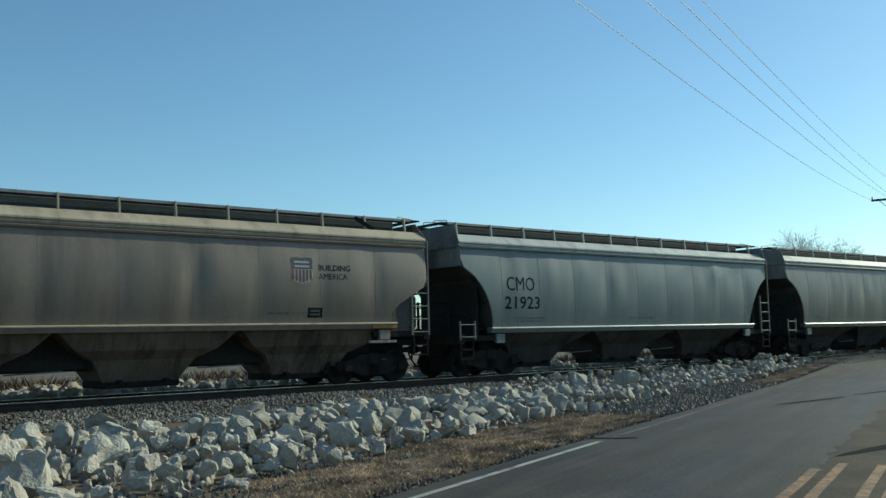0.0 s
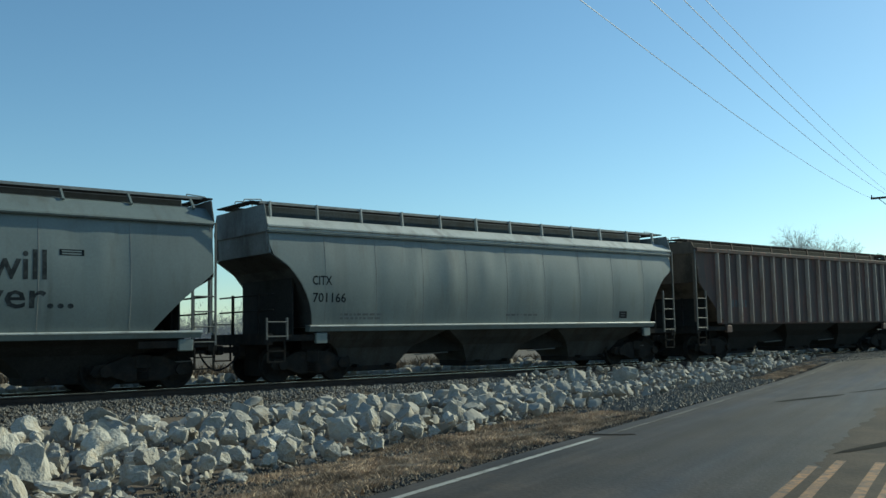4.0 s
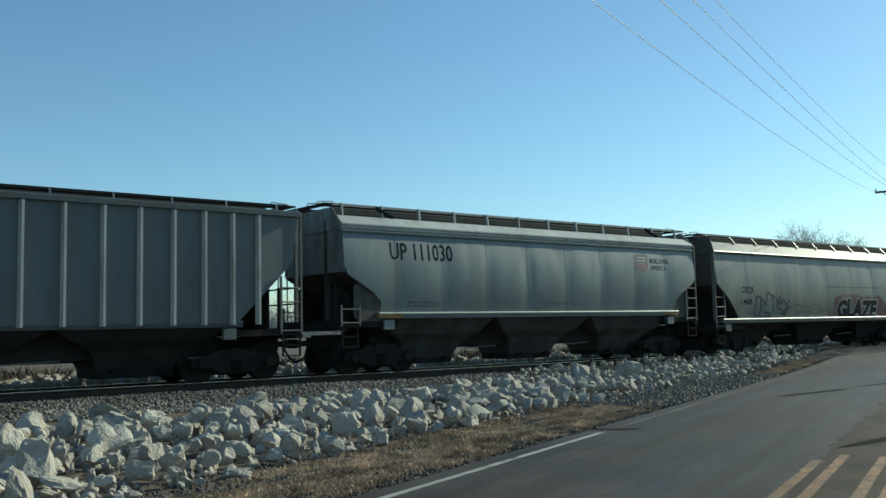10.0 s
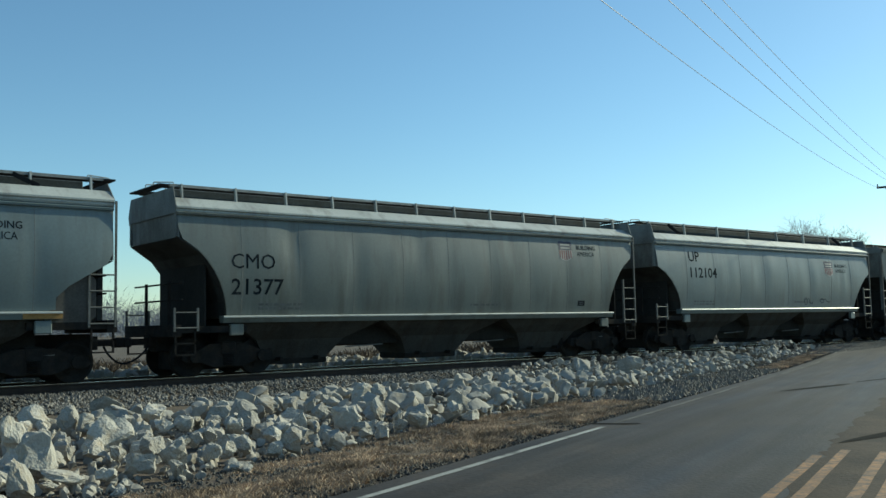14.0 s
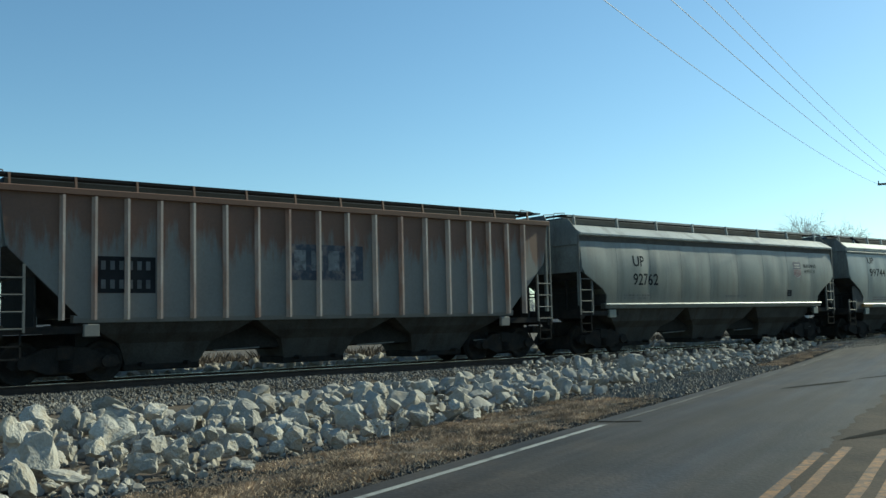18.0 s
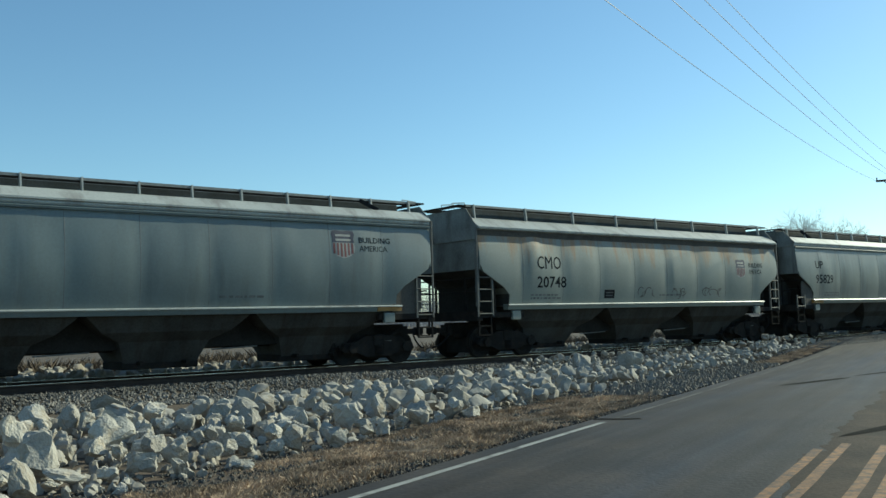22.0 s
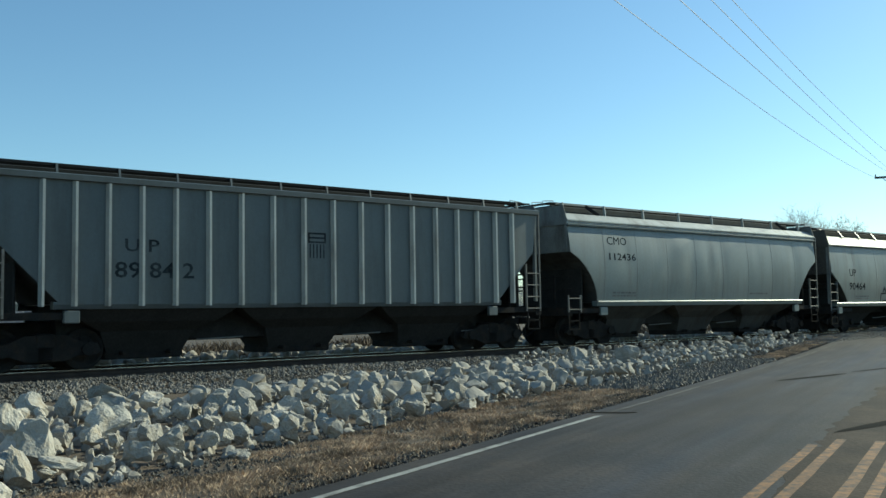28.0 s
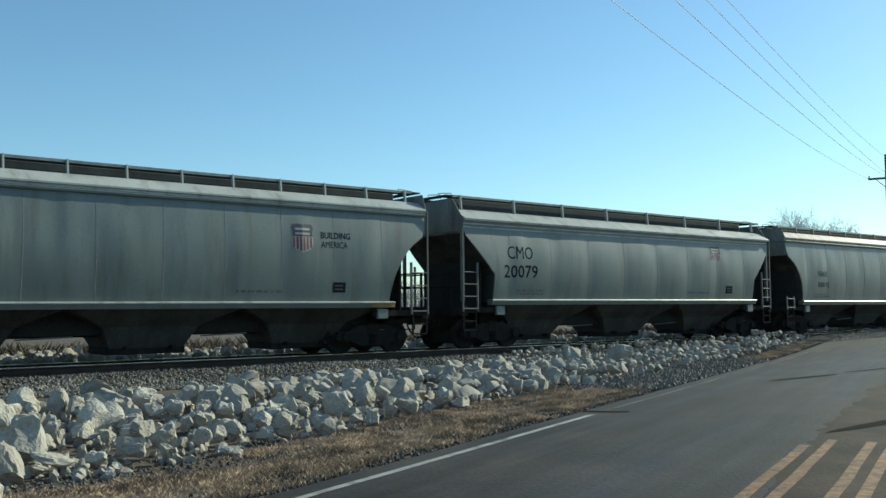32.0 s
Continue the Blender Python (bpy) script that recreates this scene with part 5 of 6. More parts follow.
def build_train():
    for i, row in enumerate(FLEET):
        c = Car(*row)
        car, body = build_car(c, i)
        FLEET_CARS.append((car, c.at))
        if c.style != "ribbed":
            # rows of small stencilled data
            rnd = random.Random(i)
            for x0, zz in ((-c.length / 2 + 2.2, c.sill + 0.30), (-c.length / 2 + 2.2, c.sill + 0.20), (rnd.uniform(-1, 3), c.sill + 0.28)):
                s, x = Shape(), x0
                while x < x0 + 1.2:
                    w = rnd.uniform(0.06, 0.2)
                    grid_rect(s, x, x + w, zz, zz + 0.055, 1)
                    x += w + 0.05
                tagged(part("stencil", on_side(c, s), M["stencil"], car, "row of small illegible stencilled data"), kind="stuff")
        for k, words, x0, x1, z0, z1 in MARKS:
            if k != i:
                continue
            if words == "SHIELD":
                shield(c, car, x0, x1, z0, z1)
            elif words == "BARE":
                part("bare_patch", on_side(c, grid_rect(Shape(), x0, x1, z0, z1, 4)), PALE, car, "pale patch left free of rust")
            elif words == "STREAK":
                part("scrape", on_side(c, grid_rect(Shape(), x0, x1, z0, z1, 1)), M["faded"], car, "long dark sprayed line")
            elif words == "TAG":
                part("graffiti", on_side(c, scrawl(x0, x1, z0, z1, int(x0 * 7), 4, 0.03)), M["spray_grey"], car, "small sprayed graffiti script")
            elif words == "SMALL":
                shield(c, car, x0, x1, z0, z1, "dark")
                if i == 19:
                    s = Shape()
                    s.add([(x0 + (x1 - x0) * (0.5 + 0.45 * math.cos(a * 0.3307)), 0, z0 - 0.17 + 0.15 * math.sin(a * 0.3307)) for a in range(19)], [tuple(range(19))])
                    part("faded_badge", on_side(c, s), M["spray_pale"], car, "pale worn badge below the emblem")
            elif words == "BARS":
                s = Shape()
                n = 5
                for j in range(n):
                    a = x0 + (x1 - x0) * j / n
                    grid_rect(s, a, a + (x1 - x0) / n * 0.65, z0, z1, 2)
                for q in pieces(s):
                    part("bar", on_side(c, q), M["faded"], car, "bar of illegible faded lettering")
            elif words == "SCRAWL" and i == 19:
                w = x1 - x0
                fill, line = bubbles(x0 + 0.20 * w, x1 - 0.20 * w, z0, z1, 5, 4, 0.07)
                part("graffiti_fill", on_side(c, fill, 0.002), M["spray_pale"], car, "pale fill of the graffiti letters")
                o = strokes(((0, 0, 0, 0.5, 0.2, 0.55), (0.06, 0.12, 0.18, 0.12), (0.05, 0.6, 0.07, 0.85, 0.1, 0.6, 0.12, 0.85), (0.8, 0.75, 0.9, 0.68, 0.8, 0.4, 1.0, 0.42, 1.0, 0.62, 0.84, 0.6), (0.78, 0.1, 0.9, 0.14, 0.88, 0.3), (0.3, 0.3, 0.5, 0.36, 0.56, 0.2, 0.72, 0.3)), x0, x1, z0, z1, 0.06)
                line.add(o.v, o.f)
                part("graffiti", on_side(c, line, 0.0045), M["black"], car, "outlined bubble letters in sprayed paint")
            elif words == "SCRAWL" and i == 7:
                part("graffiti_fill", on_side(c, grid_rect(Shape(), x0 + 0.15, x1 - 0.3, z0, z0 + 0.72 * (z1 - z0), 5), 0.002), M["spray_haze"], car, "thin blue-grey sprayed haze")
                o = strokes(((0.0, 0.1, 0.06, 0.85, 0.16, 0.8, 0.30, 0.52, 0.36, 1.0, 0.46, 0.9, 0.56, 0.78), (0.17, 0.78, 0.16, 0.05), (0.48, 0.86, 0.53, 0.35, 0.5, 0.3), (0.02, 0.1, 0.2, 0.02, 0.42, 0.05), (0.28, 0.2, 0.42, 0.16, 0.44, 0.02), (0.6, 0.75, 0.64, 0.5, 0.7, 0.85, 0.72, 0.5, 0.8, 0.72, 0.86, 0.5, 0.96, 0.66), (0.66, 0.4, 0.8, 0.2, 0.92, 0.45, 0.86, 0.1, 0.72, 0.15), (0.88, 0.3, 1.0, 0.4)), x0, x1, z0, z1, 0.085)
                part("graffiti", on_side(c, o, 0.0045), M["spray_blue"], car, "jagged dark blue sprayed tag")
            elif words == "SCRAWL" and i == 16:
                for a, b in ((-0.7, 0.4), (1.1, 1.9), (2.9, 4.3)):
                    part("graffiti", on_side(c, scrawl(a, b, z0, z0 + 0.45, int(a * 10), 3, 0.026)), M["spray_grey"], car, "small sprayed graffiti script")
            elif words == "SCRAWL":
                part("graffiti", on_side(c, scrawl(x0, x1, z0, z1, i, 12 if i == 16 else 3, 0.022 if i == 16 else 0.03)), M["spray_blue" if i == 10 else "spray_grey"], car, "sprayed graffiti strokes")
            elif words == "RED":
                s, n, m = Shape(), 48, 6
                vs = []
                for j in range(n + 1):
                    q = j / n
                    hi = z1 - (z1 - z0) * (0.25 * abs(noise.noise((q * 5, 0, 7))) + 0.12 * abs(noise.noise((q * 19, 0, 3))) + 0.75 * step(0.7, 1.0, q) + 0.6 * step(0.10, 0.0, q))
                    lo = z0 + 0.05 + 0.06 * noise.noise((q * 11, 2, 0))
                    vs += [(x0 + (x1 - x0) * q, 0, lo + (hi - lo) * r / m) for r in range(m + 1)]
                w = m + 1
                s.add(vs, [(j * w + r, (j + 1) * w + r, (j + 1) * w + r + 1, j * w + r + 1) for j in range(n) for r in range(m)])
                part("graffiti_ground", on_side(c, s, 0.002), M["spray_red"], car, "red sprayed ground of the graffiti")
            elif words == "PANEL":
                p = part("placard", Shape().box(x0, x1, -1.512, -1.504, z0, z1), M["panel_blue"], car, "dark blue painted panel with white letter shapes")
                s = Shape()
                for j in range(4):
                    a = x0 + 0.12 + (x1 - x0 - 0.2) * j / 4
                    s.box(a, a + 0.34, -1.516, -1.512, z0 + 0.25, z1 - 0.15)
                part("bar", s, M["panel_pale"], p)
            elif words == "BLACK":
                p = part("placard", Shape().box(x0, x1, -1.512, -1.504, z0, z1), M["black"], car, "black painted number panel")
                s = Shape()
                for j in range(6):
                    a = x0 + 0.08 + (x1 - x0 - 0.1) * j / 6
                    s.box(a, a + 0.1, -1.516, -1.512, z0 + 0.1, z0 + 0.3)
                    s.box(a, a + 0.1, -1.516, -1.512, z1 - 0.3, z1 - 0.1)
                part("bar", s, M["faded"], p)
            elif words == "TAB":
                tab = part("stencil_plate", on_side(c, grid_rect(Shape(), x0, x1, z0, z1, 2), 0.002), M["black"], car, "small black stencil panel")
                s = Shape()
                for r in (0.25, 0.6):
                    grid_rect(s, x0 + 0.08, x1 - 0.08, z0 + r * (z1 - z0), z0 + (r + 0.14) * (z1 - z0), 1)
                part("bar", on_side(c, s, 0.0045), M["faded"], tab)
            elif words == "PLATE":
                part("number_ground", on_side(c, grid_rect(Shape(), x0, x1, z0, z1, 3), 0.002), M["cream"], car, "pale painted ground for the lettering")
            elif words == "BUILDING AMERICA":
                zm = (z0 + z1) / 2
                s = text_shape("BUILDING", x0, x1, zm + 0.035, z1)
                t = text_shape("AMERICA", x0, x0 + 0.9 * (x1 - x0), z0, zm - 0.035)
                s.add(t.v, t.f)
                letters(c, s, M["lettering"], car)
            elif words == "PIXVKV":
                s = unruly(text_shape(words, x0, x1, z0, z1, 0.07), z0, 0.06, 0.04, 4, 0.35)
                line = rim(s, 0.085)
                part("graffiti_fill", on_side(c, s, 0.002), M["spray_pale"], car, "pale fill of the graffiti letters")
                part("graffiti", on_side(c, line, 0.0045), M["black"], car, "black outlined graffiti letters")
            elif words == "GLAZE":
                s = unruly(text_shape(words, x0, x1, z0, z1, 0.06), z0, 0.16, 0.05, 7)
                o = rim(s, 0.11)
                part("graffiti_outline", on_side(c, o, 0.003), M["cream"], car, "pale outline of the graffiti letters")
                part("graffiti", on_side(c, s, 0.0055), M["black"], car, "black graffiti letters")
            else:
                letters(c, text_shape(words, x0, x1, z0, z1), M["rubbed_ink" if "e" in words or c.style == "ribbed" else "lettering"], car)


def train_at(t):
    """Metres that the train has gone after t seconds."""
    return 11.485 * t + 0.01 * t * t


def motions():
    times = [i * 0.5 for i in range(65)]
    for car, at in FLEET_CARS:
        walk(car, [(t, pose(at + train_at(t), TRACK_Y, RAIL_Z)) for t in times])
    # wheels turn while their car is on the stretch before the camera
    for wheel, x in WHEELS:
        car_at = wheel.parent.parent
        at = [a for c, a in FLEET_CARS if c == car_at][0]
        rows, angle0 = [], None
        for i in range(961):
            t = i / 30
            where = at + train_at(t)
            if -14 < where < 62 or i in (0, 960):
                angle = math.degrees(train_at(t) / 0.457)
                if angle0 is None:
                    angle0 = angle
                rows.append((t, where, angle))
        keyed, last, turn = [], None, 0.0
        for t, where, angle in rows:
            if last is not None:
                d = angle - last
                turn += d if abs(d) < 89 else 0.0
            last = angle
            keyed.append((t, pose(x, 0, 0.457) @ Matrix.Rotation(radians(turn), 4, "Y")))
        walk(wheel, keyed)


build_train()


# ---- stones, ballast, grass ----
def stone_mesh(seed, detail=3):
    """A broken block: a ball cut by a few flat faces, its edges worn round, filling a box of one metre."""
    rnd = random.Random(seed)
    bm = bmesh.new()
    bmesh.ops.create_icosphere(bm, subdivisions=detail, radius=0.62)
    planes = []
    for _ in range(rnd.choice((11, 13, 15))):
        d = Vector((rnd.gauss(0, 1), rnd.gauss(0, 1), rnd.gauss(0, 1))).normalized()
        planes.append((d, rnd.uniform(0.25, 0.43)))
    for v in bm.verts:
        p = v.co.copy()
        for d, r in planes:
            k = p.dot(d) - r
            if k > 0:
                p -= d * k
        p += p.normalized() * (0.10 * noise.noise(p * 3.4 + Vector((seed * 3.7, 0, 0))) + 0.07 * noise.noise(p * 7.5 + Vector((0, seed * 1.9, 0))))
        v.co = p
    for i in range(3):
        lo, hi = min(v.co[i] for v in bm.verts), max(v.co[i] for v in bm.verts)
        for v in bm.verts:
            v.co[i] = (v.co[i] - (lo + hi) / 2) / (hi - lo)
    me = bpy.data.meshes.new("riprap_stone")
    bm.to_mesh(me)
    bm.free()
    me.polygons.foreach_set("use_smooth", [True] * len(me.polygons))
    me.set_sharp_from_angle(angle=radians(22))
    me.materials.append(M["stone"])
    return me


# the large blocks of the bank: x, y, width, height
NEAR_BLOCKS = ((2.64, 9.55, 0.42, 0.51), (2.91, 11.51, 0.32, 0.43), (2.27, 8.77, 0.27, 0.41), (2.79, 9.24, 0.44, 0.14), (2.59, 8.98, 0.2, 0.08), (3.17, 9.18, 0.24, 0.16), (3.83, 10.99, 0.53, 0.41), (3.59, 9.41, 0.38, 0.21), (3.86, 9.11, 0.23, 0.18), (4.34, 13.4, 0.31, 0.24), (5.4, 15.55, 0.52, 0.2), (4.93, 12.05, 0.28, 0.25), (5.19, 11.93, 0.33, 0.22), (3.35, 10.06, 0.26, 0.27), (3.54, 9.92, 0.17, 0.2), (3.94, 10.07, 0.24, 0.28), (4.46, 10.4, 0.19, 0.19), (3.87, 14.16, 0.55, 0.3), (4.18, 13.61, 0.36, 0.29), (6.21, 13.04, 0.4, 0.3), (5.33, 13.44, 0.39, 0.3), (4.51, 9.68, 0.21, 0.22), (3.08, 8.57, 0.18, 0.08), (4.66, 10.47, 0.18, 0.21))
FURTHER_BLOCKS = ((5.55, 9.79, 0.29, 0.35), (6.13, 9.8, 0.41, 0.29), (6.99, 10.89, 0.36, 0.49), (9.63, 14.38, 0.57, 0.29), (9.84, 14.1, 0.35, 0.29), (8.07, 11.62, 0.36, 0.33), (8.11, 10.71, 0.34, 0.29), (10.47, 13.68, 0.56, 0.44), (7.36, 13.01, 0.34, 0.31), (7.39, 12.5, 0.23, 0.37), (7.17, 11.8, 0.22, 0.3), (6.3, 12.5, 0.44, 0.36), (7.26, 13.51, 0.39, 0.26), (5.59, 11.32, 0.32, 0.24), (5.64, 10.4, 0.23, 0.24), (5.03, 9.98, 0.22, 0.23), (5.29, 9.74, 0.27, 0.16), (4.56, 9.1, 0.26, 0.12), (8.66, 10.91, 0.19, 0.17), (9.8, 11.8, 0.41, 0.41), (18.61, 17.32, 0.68, 0.46), (19.28, 16.19, 0.79, 0.52), (13.63, 14.52, 0.36, 0.31), (11.71, 12.19, 0.25, 0.31))
BLOCKS = NEAR_BLOCKS + FURTHER_BLOCKS
HOLLOW = (5.99, 10.19)      # a dark gap between the stones


def free_of_blocks(x, y, size):
    if math.dist((x, y), HOLLOW) < 0.42:
        return False
    for bx, by, w, h in BLOCKS:
        far = math.hypot(bx, by)
        along = (x * bx + y * by) / far - far
        across = abs(x * by - y * bx) / far
        if across < w * 0.5 + size * 0.25 and -0.75 < along < 0.3:
            return False
    return True


def stone_spots():
    """Where the rough stones lie, by the plan: between the grass and the ballast, heaped higher towards the crossing."""
    rnd = random.Random(5)
    spots = []
    cell = 0.30
    y = 8.0
    row = 0
    while y < 21.4:
        x = 0.5 + (row % 2) * cell / 2
        while x < 46:
            px, py = x + rnd.uniform(-0.14, 0.14), y + rnd.uniform(-0.14, 0.14)
            u, n = road_un(px, py)
            low = 6.75 - 0.75 * step(14, 22, px) + 0.2 * noise.noise((px * 0.8, 1, 0))
            top = 14.7 + min(3.6, 0.27 * max(0, px - 4)) + 2.7 * step(15, 21, px) + 0.3 * noise.noise((px * 0.7, 4, 0))
            right = 42.5
            if rnd.random() < 0.78 and n > low and py < top and px < right and py > 0.45 * px + 1.5:
                heap = 0.10 + 0.10 * math.sin(math.pi * min(1, max(0, (py - 8) / 11))) + (0.05 * step(19, 24, px) + 0.34 * step(1.52, 1.60, px / py) * step(1.86, 1.72, px / py)) * step(0, 1.4, n - low) * step(0, 0.8, top - py + 0.5)
                size = rnd.choice((0.17, 0.22, 0.26, 0.30, 0.35, 0.40, 0.47)) if px < 17 else rnd.choice((0.15, 0.19, 0.23, 0.27, 0.31, 0.36, 0.42))
                if px > 16 and px / py < 1.52:
                    size *= 0.85
                if n < low + 0.9:
                    size *= 0.85
                size *= 0.84 - 0.08 * step(10, 18, px)
                if free_of_blocks(px, py, size):
                    spots.append((px, py, heap + 0.02, size))
            x += cell
        y += cell * 0.9
        row += 1
    return spots


def build_stones():
    shapes = [stone_mesh(40 + i) for i in range(18)]
    coarse = [stone_mesh(40 + i, 2) for i in range(18)]
    rnd = random.Random(11)
    for i, (x, y, w, h) in enumerate(BLOCKS):
        low = 6.75 if x < 14 else 6.2
        z = -0.10 + 0.42 * h + 0.16 * min(1, max(0, (road_un(x, y)[1] - low) / 1.6))
        o = new("riprap_stone", shapes[(i * 7) % len(shapes)])
        o.matrix_world = pose(x, y, z, 0, rnd.uniform(-12, 12), rnd.uniform(-55, -25)) @ Matrix.Diagonal((w * 0.95, w * rnd.uniform(0.7, 1.0), h * 0.95, 1)) @ pose(0, 0, 0, rnd.uniform(0, 360), rnd.uniform(-90, 90), rnd.uniform(0, 360))
        tagged(o, "large pale broken limestone block" if w > 0.36 else "flat pale limestone slab" if h < 0.17 else "pale angular limestone block in the bank", "rock", "riprap along the track")
    spots = stone_spots()
    spots.sort(key=lambda s: s[0] * 0.55 + s[1])
    rest = []
    for i, (x, y, heap, size) in enumerate(spots):
        z = ground_z(x, y) + heap * 0.75 + rnd.uniform(-0.09, 0.11)
        m = pose(x, y, z, rnd.uniform(-40, 40), rnd.uniform(-40, 40), rnd.uniform(0, 360)) @ Matrix.Diagonal((size * rnd.uniform(0.9, 1.35), size * rnd.uniform(0.75, 1.05), size * rnd.uniform(0.6, 0.95), 1)) @ pose(0, 0, 0, rnd.uniform(0, 360), rnd.uniform(-90, 90), rnd.uniform(0, 360))
        if i < 300 - len(BLOCKS):
            o = new("riprap_stone", rnd.choice(shapes))
            o.matrix_world = m
            tagged(o, "large pale broken limestone block" if size > 0.4 else "pale broken limestone rock in the bank", "rock", "riprap along the track")
        else:
            rest.append(m)
    # smaller broken stone that fills the gaps
    fill = 0
    while fill < 1900:
        x = 1.0 + 24 * rnd.random() ** 1.4
        y = rnd.uniform(8.4, 17.5)
        n = road_un(x, y)[1]
        if n < 6.95 - 0.75 * step(14, 22, x) or y < 0.45 * x + 1.5 or y > 14.6 + min(3.2, 0.27 * max(0, x - 4)) or math.dist((x, y), HOLLOW) < 0.25:
            continue
        fill += 1
        size = rnd.uniform(0.06, 0.15)
        rest.append(pose(x, y, ground_z(x, y) + 0.02 + 0.06 * rnd.random() * step(7.2, 8.6, n), rnd.uniform(0, 360), rnd.uniform(-90, 90), rnd.uniform(0, 360)) @ Matrix.Diagonal((size * 1.2, size, size * rnd.uniform(0.6, 1), 1)))
    # far side of the track
    for i in range(1900):
        x, y = rnd.uniform(2, 60), 24.2 + 2.4 * rnd.random() ** 1.5
        m = pose(x, y, ground_z(x, y) + 0.14 + 0.08 * step(24.2, 25.4, y) + rnd.uniform(0, 0.14), rnd.uniform(-40, 40), rnd.uniform(-40, 40), rnd.uniform(0, 360)) @ Matrix.Scale(rnd.uniform(0.16, 0.36), 4)
        rest.append(m)
    v, f = [], []
    cache = [(np.array([p.co[:] for p in me.vertices]), [tuple(q.vertices) for q in me.polygons]) for me in coarse]
    for m in rest:
        co, fs = rnd.choice(cache)
        a = np.array(m)
        w = co @ a[:3, :3].T + a[:3, 3]
        o = len(v)
        v += [tuple(p) for p in w]
        f += [tuple(o + i for i in q) for q in fs]
    me = mesh_of("riprap", v, f, True)
    me.set_sharp_from_angle(angle=radians(30))
    s = part("riprap", me, M["stone"])
    tagged(s, "pale broken limestone riprap heaped along the track", "rocks", kind="stuff")


def scatter_chips(name, count, spot, size, material, label, category, seed):
    """Many small angular stones joined in one mesh."""
    rs = np.random.RandomState(seed)
    base = np.array([(1, 0, 0), (-1, 0, 0), (0, 1, 0), (0, -1, 0), (0, 0, 1), (0, 0, -0.6)], float)
    tri = np.array([(0, 2, 4), (2, 1, 4), (1, 3, 4), (3, 0, 4), (2, 0, 5), (1, 2, 5), (3, 1, 5), (0, 3, 5)])
    v, f = [], []
    k = 0
    while k < count:
        p = spot(rs)
        if p is None:
            continue
        a = rs.uniform(0, 6.28)
        sc = rs.uniform(size[0], size[1]) * rs.uniform(0.7, 1.3, (6, 3))
        q = base * sc
        c, s = math.cos(a), math.sin(a)
        t = rs.uniform(-0.5, 0.5)
        q = np.c_[q[:, 0] * c - q[:, 1] * s, q[:, 0] * s + q[:, 1] * c, q[:, 2] + t * q[:, 0]]
        o = len(v)
        v += [tuple(w) for w in q + p]
        f += [tuple(o + i for i in w) for w in tri]
        k += 1
    ob = part(name, mesh_of(name, v, f), material)
    tagged(ob, label, category, kind="stuff")


def build_ballast():
    def spot(rs):
        x = 1 + 44 * rs.uniform() ** 1.3
        y = rs.uniform(17.8, 21.08)
        return (x, y, ground_z(x, y) + 0.01 + rs.uniform(0, 0.03))

    def by_rail(rs):
        x, y = 1 + 44 * rs.uniform() ** 1.3, rs.uniform(20.95, 21.42)
        return (x, y, ground_z(x, y) + 0.005 + rs.uniform(0, 0.02))
    # darker chips in a narrow strip next to the near rail
    scatter_chips("oily_ballast", 5000, by_rail, (0.022, 0.05), M["tie"], "dark ballast along the rail", "ballast", 12)
    scatter_chips("ballast", 26000, spot, (0.022, 0.05), M["ballast"], "grey crushed-stone ballast beside the rails", "ballast", 3)

    def verge(rs):
        u, n = rs.uniform(3, 46), 4.72 + 0.75 * rs.uniform() ** 1.8
        x, y = road_xy(u, n)
        return (x, y, ground_z(x, y) + 0.012)
    scatter_chips("verge_gravel", 12000, verge, (0.008, 0.028), M["verge"], "loose grey gravel at the road's edge", "gravel", 4)

    def under(rs):
        u = rs.uniform(3, 40)
        n = rs.uniform(6.2 - 0.9 * step(14, 24, u), 7.4)
        x, y = road_xy(u, n)
        return (x, y, ground_z(x, y) + 0.015)
    
    def shoulder(rs):
        u = rs.uniform(16.5, 27)
        n = rs.uniform(4.9, 6.6)
        x, y = road_xy(u, n)
        return (x, y, ground_z(x, y) + 0.02)
    scatter_chips("shoulder_stones", 4200, shoulder, (0.02, 0.075), M["shoulder"], "grey broken stone spilling down to the road", "gravel", 9)
    scatter_chips("bank_gravel", 9000, under, (0.008, 0.03), M["gravel"], "grey gravel between the stones", "gravel", 6)


def build_grass():
    rs = np.random.RandomState(8)
    v, f = [], []
    k = 0
    while k < 260000:
        u = 2 + 46 * rs.uniform() ** 1.4
        low = 5.0 + 0.25 * noise.noise((u * 0.7, 0, 9))
        n = rs.uniform(low, 6.9 - 1.2 * step(14, 28, u))
        x, y = road_xy(u, n)
        clump = noise.noise((x * 1.1, y * 1.1, 2)) + 0.5 * noise.noise((x * 3.7, y * 3.7, 5))
        if clump < rs.uniform(-0.9, 0.25) or (17.0 < u < 25.5 and rs.uniform() < 0.85):
            continue
        z = ground_z(x, y) - 0.01
        hgt = rs.uniform(0.02, 0.075) * (1.0 + 0.9 * clump)
        a = rs.uniform(0, 6.28)
        w = rs.uniform(0.0012, 0.0032)
        lx, ly = rs.normal(0, 0.45) * hgt, rs.normal(0, 0.45) * hgt
        o = len(v)
        ca, sa = math.cos(a) * w, math.sin(a) * w
        v += [(x - ca, y - sa, z), (x + ca, y + sa, z), (x + lx * 0.5 + ca * 0.7, y + ly * 0.5 + sa * 0.7, z + hgt * 0.65), (x + lx, y + ly, z + hgt * rs.uniform(0.8, 1.05))]
        f += [(o, o + 1, o + 2), (o, o + 2, o + 3)]
        k += 1
    g = part("dry_grass", mesh_of("dry_grass", v, f), M["dry_grass"])
    tagged(g, "short straw-coloured winter grass along the road", "grass", kind="stuff")


